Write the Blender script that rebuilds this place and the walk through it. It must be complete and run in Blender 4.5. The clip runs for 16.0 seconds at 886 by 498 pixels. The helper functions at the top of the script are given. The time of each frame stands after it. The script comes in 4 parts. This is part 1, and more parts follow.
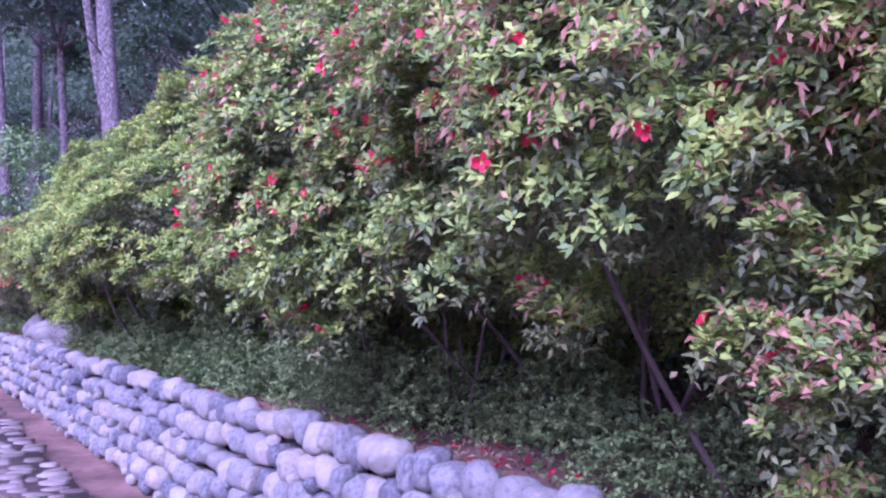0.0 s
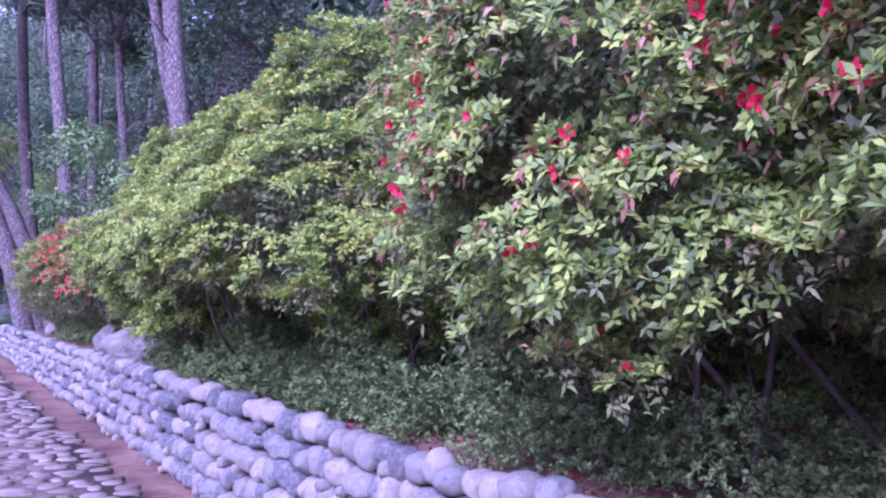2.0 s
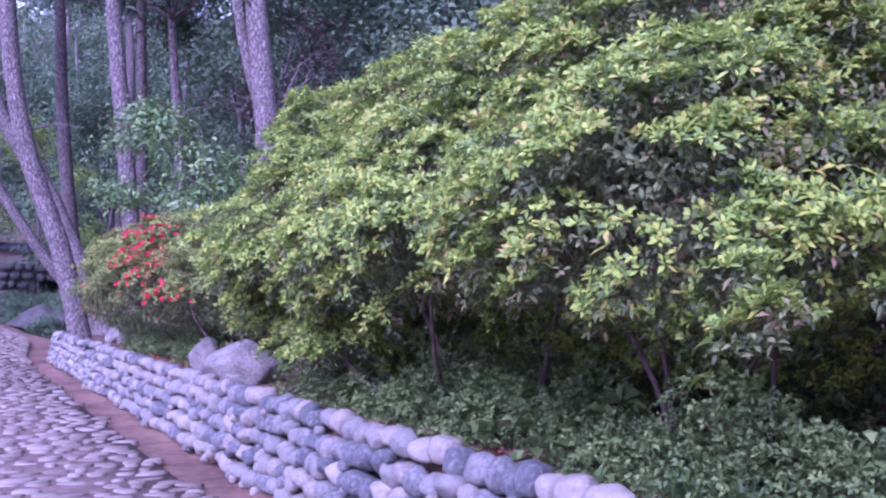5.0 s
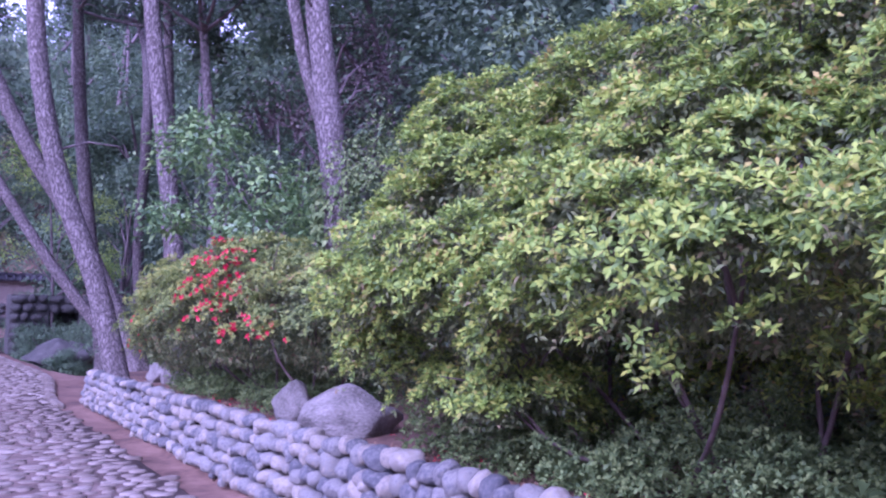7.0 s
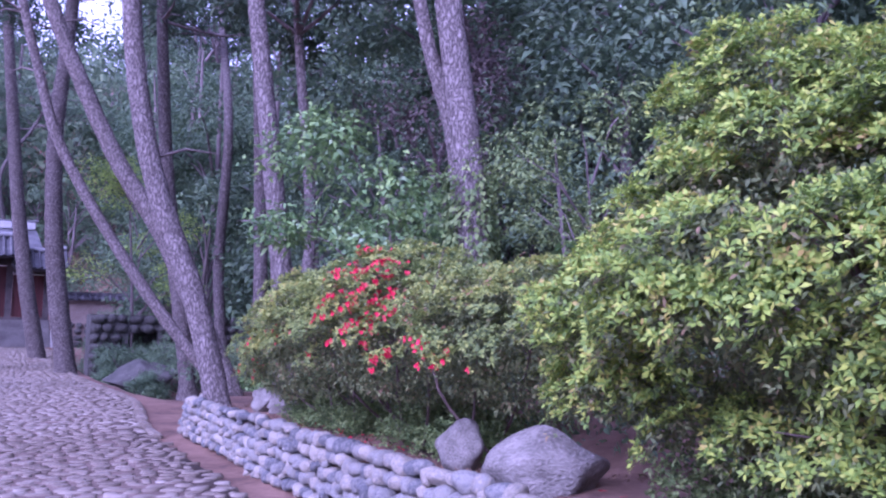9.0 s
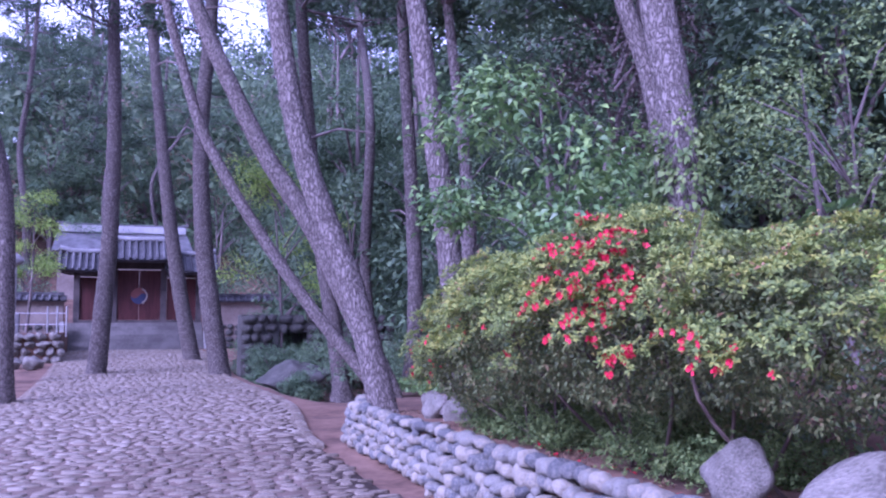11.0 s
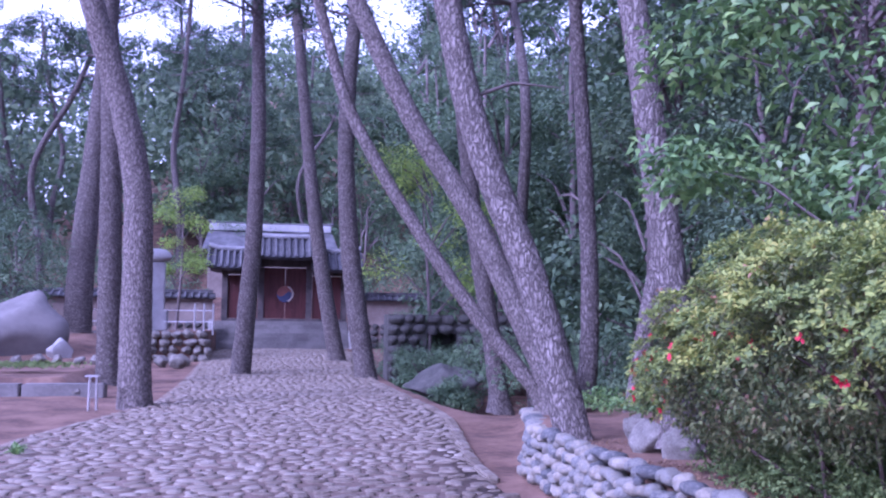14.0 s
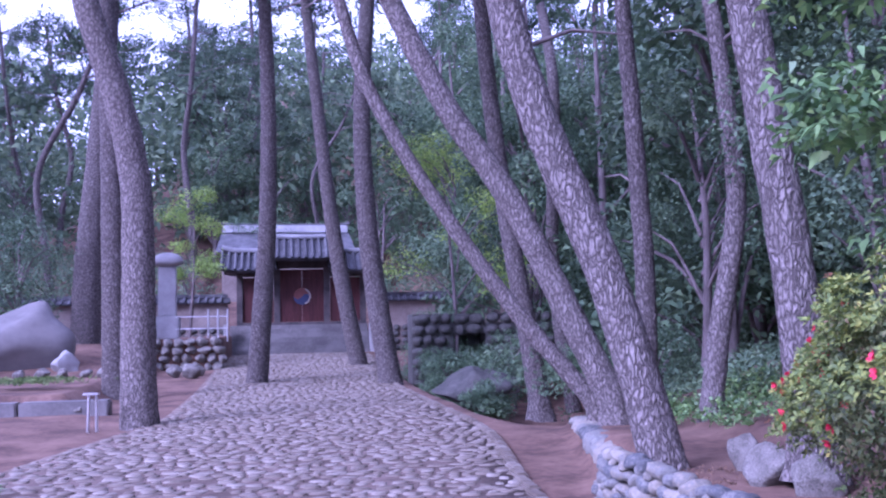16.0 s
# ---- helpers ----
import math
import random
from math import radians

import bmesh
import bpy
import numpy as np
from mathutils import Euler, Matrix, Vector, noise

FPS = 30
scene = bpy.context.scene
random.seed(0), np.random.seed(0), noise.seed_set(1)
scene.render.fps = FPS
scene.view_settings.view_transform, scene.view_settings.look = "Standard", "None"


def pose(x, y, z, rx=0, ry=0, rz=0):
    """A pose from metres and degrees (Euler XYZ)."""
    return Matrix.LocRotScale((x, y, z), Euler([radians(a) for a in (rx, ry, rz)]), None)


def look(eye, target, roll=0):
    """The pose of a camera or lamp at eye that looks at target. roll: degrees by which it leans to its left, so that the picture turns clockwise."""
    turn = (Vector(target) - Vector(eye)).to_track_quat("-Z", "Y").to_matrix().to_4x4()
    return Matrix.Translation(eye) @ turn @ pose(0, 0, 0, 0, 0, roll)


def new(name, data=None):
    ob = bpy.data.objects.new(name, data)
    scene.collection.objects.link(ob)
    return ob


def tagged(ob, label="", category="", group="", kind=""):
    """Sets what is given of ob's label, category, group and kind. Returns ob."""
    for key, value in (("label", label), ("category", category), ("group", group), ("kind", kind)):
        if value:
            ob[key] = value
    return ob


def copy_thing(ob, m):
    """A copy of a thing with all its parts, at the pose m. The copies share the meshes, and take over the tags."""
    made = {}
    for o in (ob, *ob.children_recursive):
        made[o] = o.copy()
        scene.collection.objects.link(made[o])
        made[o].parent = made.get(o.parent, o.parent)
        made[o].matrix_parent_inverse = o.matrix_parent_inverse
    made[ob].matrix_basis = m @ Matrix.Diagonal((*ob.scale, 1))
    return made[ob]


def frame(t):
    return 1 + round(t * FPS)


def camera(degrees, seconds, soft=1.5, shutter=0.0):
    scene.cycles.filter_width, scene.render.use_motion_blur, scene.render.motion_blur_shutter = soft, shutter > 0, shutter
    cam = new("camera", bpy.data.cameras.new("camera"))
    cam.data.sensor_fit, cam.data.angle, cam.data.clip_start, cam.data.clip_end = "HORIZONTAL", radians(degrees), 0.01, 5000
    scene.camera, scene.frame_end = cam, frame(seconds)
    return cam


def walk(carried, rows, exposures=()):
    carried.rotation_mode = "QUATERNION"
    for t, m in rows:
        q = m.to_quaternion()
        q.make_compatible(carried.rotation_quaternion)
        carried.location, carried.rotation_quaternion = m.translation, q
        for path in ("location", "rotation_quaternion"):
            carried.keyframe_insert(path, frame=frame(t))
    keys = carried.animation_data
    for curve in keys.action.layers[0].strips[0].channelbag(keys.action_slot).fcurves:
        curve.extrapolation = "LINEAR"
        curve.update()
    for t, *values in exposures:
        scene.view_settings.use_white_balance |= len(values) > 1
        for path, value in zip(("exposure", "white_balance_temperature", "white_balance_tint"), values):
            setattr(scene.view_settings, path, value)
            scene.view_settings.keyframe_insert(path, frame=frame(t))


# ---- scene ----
cam = camera(53.0, 16.0, soft=2.2)
PATH = [
    (0, (0.368, 1.082, 1.325), (1.556, 2.688, 1.432), 2.8),
    (0.5, (0.388, 1.455, 1.326), (1.545, 3.084, 1.425), 3.2),
    (1, (0.43, 1.879, 1.336), (1.528, 3.549, 1.417), 3.1),
    (1.5, (0.409, 2.269, 1.342), (1.493, 3.945, 1.452), 2.2),
    (2, (0.415, 2.6, 1.341), (1.532, 4.256, 1.444), 2.3),
    (2.5, (0.422, 3.017, 1.337), (1.532, 4.677, 1.449), 2.3),
    (3, (0.39, 3.423, 1.338), (1.499, 5.083, 1.452), 2.2),
    (3.5, (0.374, 3.765, 1.348), (1.482, 5.426, 1.465), 2.3),
    (4, (0.323, 4.15, 1.368), (1.428, 5.812, 1.494), 2.5),
    (4.5, (0.238, 4.558, 1.38), (1.342, 6.223, 1.483), 2.0),
    (5, (0.196, 4.937, 1.372), (1.29, 6.608, 1.465), 2.1),
    (7.5, (-0.021, 6.928, 1.412), (1.071, 8.596, 1.564), 1.0),
    (8, (-0.036, 7.32, 1.395), (1.034, 9.003, 1.546), 0.9),
    (8.5, (-0.068, 7.712, 1.401), (0.919, 9.442, 1.584), 0.8),
    (9, (-0.093, 8.101, 1.419), (0.886, 9.836, 1.604), 1.1),
    (9.5, (-0.063, 8.492, 1.421), (0.782, 10.297, 1.598), 1.2),
    (12, (0.185, 10.372, 1.397), (0.78, 12.274, 1.566), -1.2),
    (12.5, (0.248, 10.737, 1.399), (0.717, 12.673, 1.573), -1.7),
    (13, (0.251, 11.111, 1.4), (0.69, 13.053, 1.58), -1.3),
    (13.5, (0.247, 11.474, 1.407), (0.671, 13.421, 1.582), -0.6),
    (14, (0.263, 11.866, 1.421), (0.671, 13.816, 1.594), 0.5),
    (14.5, (0.268, 12.281, 1.427), (0.642, 14.239, 1.595), 0.3),
    (15, (0.292, 12.673, 1.44), (0.663, 14.632, 1.604), -0.5),
    (15.5, (0.324, 13.062, 1.459), (0.693, 15.021, 1.617), -1.0),
    (16, (0.322, 13.453, 1.479), (0.696, 15.41, 1.647), -1.2),
]
EXPOSURE, KELVIN, TINT = 1.57, 4705, 75
walk(cam, [(t, look(eye, target, roll)) for t, eye, target, roll in PATH],
     [(0.0, EXPOSURE + 0.2, KELVIN, TINT), (5.0, EXPOSURE + 0.12, KELVIN, TINT - 2), (8.0, EXPOSURE, KELVIN, TINT - 6), (12.0, EXPOSURE, KELVIN - 100, TINT - 15), (16.0, EXPOSURE, KELVIN - 100, TINT - 17)])

# ---- sky and sun: late hazy daylight from behind and above the walker ----
SUN_EL, SUN_AZ = 32.0, 238.0
world = bpy.data.worlds.new("sky")
scene.world = world
world.use_nodes = True
wn = world.node_tree
sky = wn.nodes.new("ShaderNodeTexSky")
sky.sky_type = "NISHITA"
sky.sun_disc = False
sky.sun_elevation = radians(SUN_EL)
sky.sun_rotation = radians(SUN_AZ)
sky.air_density, sky.dust_density, sky.ozone_density = 1.0, 3.0, 1.5
wn.nodes["Background"].inputs["Strength"].default_value = 0.15
# a thin even cloud deck over the clear sky
veil = wn.nodes.new("ShaderNodeMix")
veil.data_type = "RGBA"
veil.inputs[0].default_value = 0.8
veil.inputs[7].default_value = (4.6, 4.5, 4.9, 1)
wn.links.new(sky.outputs[0], veil.inputs[6])
wn.links.new(veil.outputs[2], wn.nodes["Background"].inputs["Color"])
sun_data = bpy.data.lights.new("sun", "SUN")
sun_data.energy, sun_data.angle, sun_data.color = 1.5, radians(20), (1.0, 0.96, 0.9)
sun = new("sun", sun_data)
az, el = radians(SUN_AZ), radians(SUN_EL)
sun.matrix_world = look((0, 0, 30), (-math.sin(az) * math.cos(el), -math.cos(az) * math.cos(el), 30 - math.sin(el)))

# ---- materials ----
RNG = np.random.default_rng(7)


def material(name, stops, scale=4.0, rough=0.8, bump=0.3, stretch=(1, 1, 1), detail=6.0, source="noise", island=0.0,
             fine=0.0, transl=0.0, metal=0.0, per_object=0.0, bump_dist=0.02, spec=0.3):
    """A procedural surface. stops: (position, colour) rows for the mixed pattern; island: how far each loose piece varies
    on its own; per_object: how far each object does; fine: grain at a second scale."""
    m = bpy.data.materials.new(name)
    m.use_nodes = True
    nt = m.node_tree
    N, L = nt.nodes.new, nt.links.new
    bsdf, out = nt.nodes["Principled BSDF"], nt.nodes["Material Output"]
    tc, mp = N("ShaderNodeTexCoord"), N("ShaderNodeMapping")
    mp.inputs["Scale"].default_value = stretch
    L(tc.outputs["Object"], mp.inputs["Vector"])
    if source == "noise":
        tex = N("ShaderNodeTexNoise")
        tex.inputs["Scale"].default_value, tex.inputs["Detail"].default_value = scale, detail
        value = tex.outputs["Fac"]
        L(mp.outputs[0], tex.inputs["Vector"])
    else:
        warp = N("ShaderNodeTexNoise")
        warp.inputs["Scale"].default_value = scale * 0.8
        L(mp.outputs[0], warp.inputs["Vector"])
        mix = N("ShaderNodeMix")
        mix.data_type = "VECTOR"
        mix.inputs[0].default_value = 0.09
        L(mp.outputs[0], mix.inputs[4])
        L(warp.outputs["Color"], mix.inputs[5])
        tex = N("ShaderNodeTexVoronoi")
        tex.feature = "DISTANCE_TO_EDGE"
        tex.inputs["Scale"].default_value = scale
        L(mix.outputs[1], tex.inputs["Vector"])
        value = tex.outputs["Distance"]
    factor = value
    if fine:
        grain = N("ShaderNodeTexNoise")
        grain.inputs["Scale"].default_value, grain.inputs["Detail"].default_value = scale * 9, 4
        L(mp.outputs[0], grain.inputs["Vector"])
        add = N("ShaderNodeMath")
        add.operation = "MULTIPLY_ADD"
        add.inputs[1].default_value = fine
        L(grain.outputs["Fac"], add.inputs[0])
        L(factor, add.inputs[2])
        sub = N("ShaderNodeMath")
        sub.operation = "SUBTRACT"
        sub.inputs[1].default_value = fine * 0.5
        L(add.outputs[0], sub.inputs[0])
        factor = sub.outputs[0]
    bump_source = factor
    for amount, node, socket in ((island, "ShaderNodeNewGeometry", "Random Per Island"), (per_object, "ShaderNodeObjectInfo", "Random")):
        if amount:
            g = N(node)
            add = N("ShaderNodeMath")
            add.operation = "MULTIPLY_ADD"
            add.inputs[1].default_value = amount
            L(g.outputs[socket], add.inputs[0])
            L(factor, add.inputs[2])
            sub = N("ShaderNodeMath")
            sub.operation = "SUBTRACT"
            sub.inputs[1].default_value = amount * 0.5
            L(add.outputs[0], sub.inputs[0])
            factor = sub.outputs[0]
    ramp = N("ShaderNodeValToRGB")
    els = ramp.color_ramp.elements
    while len(els) < len(stops):
        els.new(0.5)
    for e, (p, c) in zip(els, stops):
        e.position, e.color = p, (*c, 1)
    L(factor, ramp.inputs["Fac"])
    L(ramp.outputs["Color"], bsdf.inputs["Base Color"])
    bsdf.inputs["Roughness"].default_value = rough
    bsdf.inputs["Metallic"].default_value = metal
    bsdf.inputs["Specular IOR Level"].default_value = spec
    if bump:
        b = N("ShaderNodeBump")
        b.inputs["Strength"].default_value, b.inputs["Distance"].default_value = bump, bump_dist
        L(bump_source, b.inputs["Height"])
        L(b.outputs["Normal"], bsdf.inputs["Normal"])
    if transl:
        t = N("ShaderNodeBsdfTranslucent")
        L(ramp.outputs["Color"], t.inputs["Color"])
        ms = N("ShaderNodeMixShader")
        ms.inputs[0].default_value = transl
        L(bsdf.outputs[0], ms.inputs[1])
        L(t.outputs[0], ms.inputs[2])
        L(ms.outputs[0], out.inputs["Surface"])
    return m


SOIL = material("soil", [(0.3, (0.080, 0.048, 0.036)), (0.5, (0.152, 0.092, 0.064)), (0.7, (0.216, 0.136, 0.096))], 1.3, 0.95, 0.5, fine=0.5)

MORTAR = material("road_bed", [(0.3, (0.083, 0.059, 0.043)), (0.5, (0.133, 0.097, 0.074)), (0.7, (0.194, 0.146, 0.115))], 2.0, 0.95, 0.5, fine=0.5)
COBBLE = material("cobble", [(0.15, (0.083, 0.066, 0.049)), (0.45, (0.144, 0.118, 0.089)), (0.7, (0.204, 0.174, 0.135)), (0.95, (0.287, 0.257, 0.209))], 5, 0.75, 0.3, fine=0.25, island=0.36, per_object=0.36)
BOULDER = material("wall_stone", [(0.08, (0.089, 0.094, 0.099)), (0.28, (0.155, 0.157, 0.150)), (0.42, (0.235, 0.230, 0.202)), (0.55, (0.183, 0.181, 0.164)), (0.7, (0.273, 0.246, 0.193)), (0.95, (0.310, 0.296, 0.254))], 6, 0.85, 0.5, fine=0.5, per_object=0.75)

ROCK = material("granite_rock", [(0.25, (0.105, 0.098, 0.083)), (0.5, (0.200, 0.188, 0.162)), (0.75, (0.290, 0.270, 0.238))], 3.4, 0.9, 0.7, fine=0.8, bump_dist=0.04)
# base colour lowered to carry the canopy shade over the gully boulder
DARK_ROCK = material("dark_rock", [(0.25, (0.035, 0.037, 0.032)), (0.5, (0.075, 0.074, 0.066)), (0.75, (0.125, 0.119, 0.108))], 2.0, 0.9, 0.5, fine=0.5, bump_dist=0.04)
BARK = material("pine_bark", [(0.000, (0.055, 0.046, 0.042)), (0.045, (0.105, 0.090, 0.082)), (0.150, (0.200, 0.175, 0.160)), (0.420, (0.310, 0.275, 0.255))], 27, 0.9, 1.0, (1, 1, 0.38), source="cell", fine=0.13, bump_dist=0.04)
BARK_OLD = material("old_pine_bark", [(0.000, (0.036, 0.030, 0.028)), (0.050, (0.075, 0.064, 0.059)), (0.160, (0.140, 0.121, 0.110)), (0.420, (0.235, 0.208, 0.195))], 27, 0.9, 1.0, (1, 1, 0.38), source="cell", fine=0.13, bump_dist=0.04)
BARK_FAR = material("far_bark", [(0.3, (0.081, 0.068, 0.063)), (0.7, (0.216, 0.180, 0.171))], 5, 0.9, 0.5, (1, 1, 0.3), fine=0.4)
TWIG = material("twig", [(0.3, (0.07, 0.05, 0.042)), (0.7, (0.17, 0.13, 0.11))], 9, 0.9, 0.3)
LEAF_RED_AZALEA = material("azalea_leaf", [(0.1, (0.10, 0.15, 0.06)), (0.35, (0.20, 0.30, 0.08)), (0.6, (0.33, 0.45, 0.10)), (0.82, (0.46, 0.56, 0.11)), (1.0, (0.52, 0.34, 0.19))], 7, 0.5, 0, island=0.65, transl=0.35, spec=0.22)
LEAF_YELLOW_AZALEA = material("young_azalea_leaf", [(0.1, (0.10, 0.16, 0.045)), (0.35, (0.22, 0.34, 0.065)), (0.58, (0.33, 0.45, 0.08)), (0.8, (0.45, 0.53, 0.09)), (1.0, (0.45, 0.34, 0.11))], 5, 0.5, 0, island=0.8, transl=0.35, spec=0.22)
LEAF_END_AZALEA = material("mixed_azalea_leaf", [(0.1, (0.07, 0.11, 0.045)), (0.38, (0.19, 0.26, 0.075)), (0.6, (0.33, 0.40, 0.10)), (0.82, (0.46, 0.46, 0.11)), (1.0, (0.44, 0.28, 0.1))], 3, 0.5, 0, island=0.5, transl=0.35, spec=0.22)
# older leaf colour, darkened to put interior shade into the azaleas
LEAF_OLD_SHADE = material("old_shaded_leaf", [(0.1, (0.085, 0.11, 0.055)), (0.45, (0.15, 0.19, 0.075)), (0.75, (0.22, 0.25, 0.10)), (1.0, (0.26, 0.16, 0.10))], 5, 0.6, 0, island=0.7, transl=0.3, spec=0.15)
LEAF_LOW = material("low_shrub_leaf", [(0.1, (0.06, 0.10, 0.035)), (0.5, (0.165, 0.245, 0.085)), (0.9, (0.30, 0.38, 0.13))], 5, 0.55, 0, island=0.6, transl=0.25, spec=0.2)
LEAF_BROAD = material("broad_leaf", [(0.1, (0.068, 0.135, 0.047)), (0.5, (0.162, 0.284, 0.095)), (0.9, (0.297, 0.432, 0.135))], 2, 0.4, 0, island=0.6, transl=0.3, spec=0.5)
LEAF_FOREST = material("forest_leaf", [(0.1, (0.05, 0.088, 0.05)), (0.5, (0.115, 0.185, 0.10)), (0.9, (0.21, 0.30, 0.145))], 0.5, 0.5, 0, island=0.5, transl=0.25)
LEAF_BRIGHT = material("maple_leaf", [(0.1, (0.104, 0.182, 0.039)), (0.5, (0.260, 0.390, 0.078)), (0.9, (0.468, 0.585, 0.130))], 0.6, 0.5, 0, island=0.5, transl=0.35)
LEAF_FAR = material("far_leaf", [(0.1, (0.05, 0.085, 0.05)), (0.5, (0.12, 0.18, 0.10)), (0.9, (0.22, 0.29, 0.15))], 0.3, 0.6, 0, island=0.5, transl=0.35)
NEEDLES = material("pine_needles", [(0.1, (0.03, 0.055, 0.035)), (0.5, (0.07, 0.115, 0.065)), (0.9, (0.12, 0.17, 0.09))], 0.7, 0.6, 0, island=0.5, transl=0.2)
DRY_LEAF = material("dry_leaf", [(0.1, (0.09, 0.055, 0.035)), (0.5, (0.20, 0.125, 0.08)), (0.9, (0.32, 0.22, 0.14))], 2, 0.8, 0, island=0.8, transl=0.2)
DEAD_LEAF = material("dead_leaf", [(0.1, (0.05, 0.042, 0.038)), (0.5, (0.105, 0.085, 0.075)), (0.9, (0.17, 0.14, 0.12))], 2, 0.8, 0, island=0.8, transl=0.2)
WITHERED = material("withered_petal", [(0.1, (0.22, 0.11, 0.06)), (0.5, (0.36, 0.19, 0.105)), (0.9, (0.48, 0.31, 0.19))], 2, 0.8, 0, island=0.7, transl=0.25)
PETAL = material("red_petal", [(0.1, (0.46, 0.012, 0.035)), (0.5, (0.62, 0.025, 0.06)), (0.9, (0.74, 0.07, 0.11))], 4, 0.6, 0, island=0.3, per_object=0.5, transl=0.3)
ROOF_TILE = material("roof_tile", [(0.2, (0.036, 0.036, 0.039)), (0.5, (0.072, 0.072, 0.075)), (0.8, (0.144, 0.144, 0.147))], 2.0, 0.8, 0.3, fine=0.4, per_object=0.3)
PLASTER_RIDGE = material("lime_ridge", [(0.3, (0.167, 0.167, 0.167)), (0.7, (0.260, 0.260, 0.260))], 2.0, 0.9, 0.2, fine=0.4)
# white colour stands in for sky reflected by the far hall's roof
RIDGE_SHEEN = material("ridge_sheen", [(0.3, (0.30, 0.30, 0.30)), (0.7, (0.44, 0.44, 0.44))], 2.0, 0.9, 0.2, fine=0.4)
RED_WOOD = material("red_painted_wood", [(0.3, (0.045, 0.013, 0.013)), (0.7, (0.083, 0.026, 0.024))], 3, 0.6, 0.2, (4, 4, 0.5), fine=0.3)
DARK_WOOD = material("dark_painted_wood", [(0.3, (0.045, 0.04, 0.04)), (0.7, (0.10, 0.085, 0.08))], 3, 0.7, 0.2, fine=0.3)
STEP_STONE = material("step_stone", [(0.3, (0.112, 0.105, 0.099)), (0.7, (0.198, 0.186, 0.174))], 1.6, 0.9, 0.4, fine=0.5, per_object=0.2)
PALE_STONE = material("pale_granite", [(0.3, (0.273, 0.267, 0.260)), (0.7, (0.372, 0.366, 0.353))], 3, 0.85, 0.3, fine=0.4)
EARTH_WALL = material("earth_wall", [(0.3, (0.175, 0.140, 0.119)), (0.7, (0.280, 0.238, 0.203))], 1.2, 0.95, 0.4, fine=0.5)
STEEL = material("galvanised_steel", [(0.3, (0.55, 0.55, 0.56)), (0.7, (0.7, 0.7, 0.71))], 8, 0.35, 0, metal=0.9)
SYMBOL_RED = material("symbol_red", [(0.3, (0.17, 0.06, 0.05)), (0.7, (0.24, 0.1, 0.08))], 3, 0.6, 0)
SYMBOL_BLUE = material("symbol_blue", [(0.3, (0.04, 0.05, 0.11)), (0.7, (0.06, 0.075, 0.15))], 3, 0.6, 0)
SYMBOL_WHITE = material("symbol_white", [(0.3, (0.32, 0.28, 0.24)), (0.7, (0.42, 0.38, 0.33))], 3, 0.6, 0)

# ---- mesh helpers ----


def mesh_from(name, verts, faces, smooth=False):
    """A mesh from arrays: verts (n, 3), faces (m, k) all with k corners."""
    verts, faces = np.asarray(verts, np.float32), np.asarray(faces, np.int32)
    me = bpy.data.meshes.new(name)
    me.vertices.add(len(verts))
    me.vertices.foreach_set("co", verts.ravel())
    me.loops.add(faces.size)
    me.loops.foreach_set("vertex_index", faces.ravel())
    me.polygons.add(len(faces))
    me.polygons.foreach_set("loop_start", np.arange(0, faces.size, faces.shape[1], dtype=np.int32))
    if smooth:
        me.polygons.foreach_set("use_smooth", np.ones(len(faces), dtype=bool))
    me.update(calc_edges=True)
    me.validate()
    return me


def from_bm(name, bm, smooth=False):
    me = bpy.data.meshes.new(name)
    bm.to_mesh(me)
    bm.free()
    if smooth:
        me.polygons.foreach_set("use_smooth", np.ones(len(me.polygons), dtype=bool))
    return me


def thing(name, at, label, category, group="", kind=""):
    ob = new(name)
    ob.location = at
    ob.empty_display_size = 0.2
    return tagged(ob, label, category, group, kind)


def part(name, me, mat, parent=None, label="", at=None):
    ob = new(name, me)
    if mat and not me.materials:
        me.materials.append(mat)
    ob.parent = parent
    if at is not None:
        ob.matrix_basis = at if isinstance(at, Matrix) else Matrix.Translation(at)
    return tagged(ob, label)


def whole(name, me, mat, label, category, at=(0, 0, 0), kind="", group=""):
    ob = part(name, me, mat, None, "", at)
    return tagged(ob, label, category, group, kind)


def box_bm(bm, lo, hi, bevel=0.0):
    r = bmesh.ops.create_cube(bm, size=1.0)
    lo, hi = Vector(lo), Vector(hi)
    for v in r["verts"]:
        v.co = Vector(((lo.x + hi.x) / 2 + v.co.x * (hi.x - lo.x), (lo.y + hi.y) / 2 + v.co.y * (hi.y - lo.y), (lo.z + hi.z) / 2 + v.co.z * (hi.z - lo.z)))
    if bevel:
        edges = list({e for v in r["verts"] for e in v.link_edges})
        bmesh.ops.bevel(bm, geom=edges, offset=bevel, segments=2, affect="EDGES")


def box(name, lo, hi, bevel=0.02):
    bm = bmesh.new()
    box_bm(bm, lo, hi, bevel)
    return from_bm(name, bm)


def wobble(p, s, seed=0.0):
    """A smooth uneven value about -1 to 1 for points p (n, 3)."""
    p = np.asarray(p) * s
    x, y, z = p[:, 0] + seed, p[:, 1] + seed * 1.7, p[:, 2] - seed * 0.6
    return (np.sin(1.7 * x + 1.3 * np.sin(1.1 * y + 0.7 * z)) + np.sin(1.9 * y + 1.2 * np.sin(1.4 * z + 0.5 * x))
            + np.sin(2.1 * z + 1.1 * np.sin(1.2 * x + 0.9 * y)) + 0.5 * np.sin(4.1 * x + 3.3 * y) + 0.5 * np.sin(3.7 * y - 4.3 * z)) / 3.2


def unit(v):
    return v / np.maximum(np.linalg.norm(v, axis=-1, keepdims=True), 1e-6)


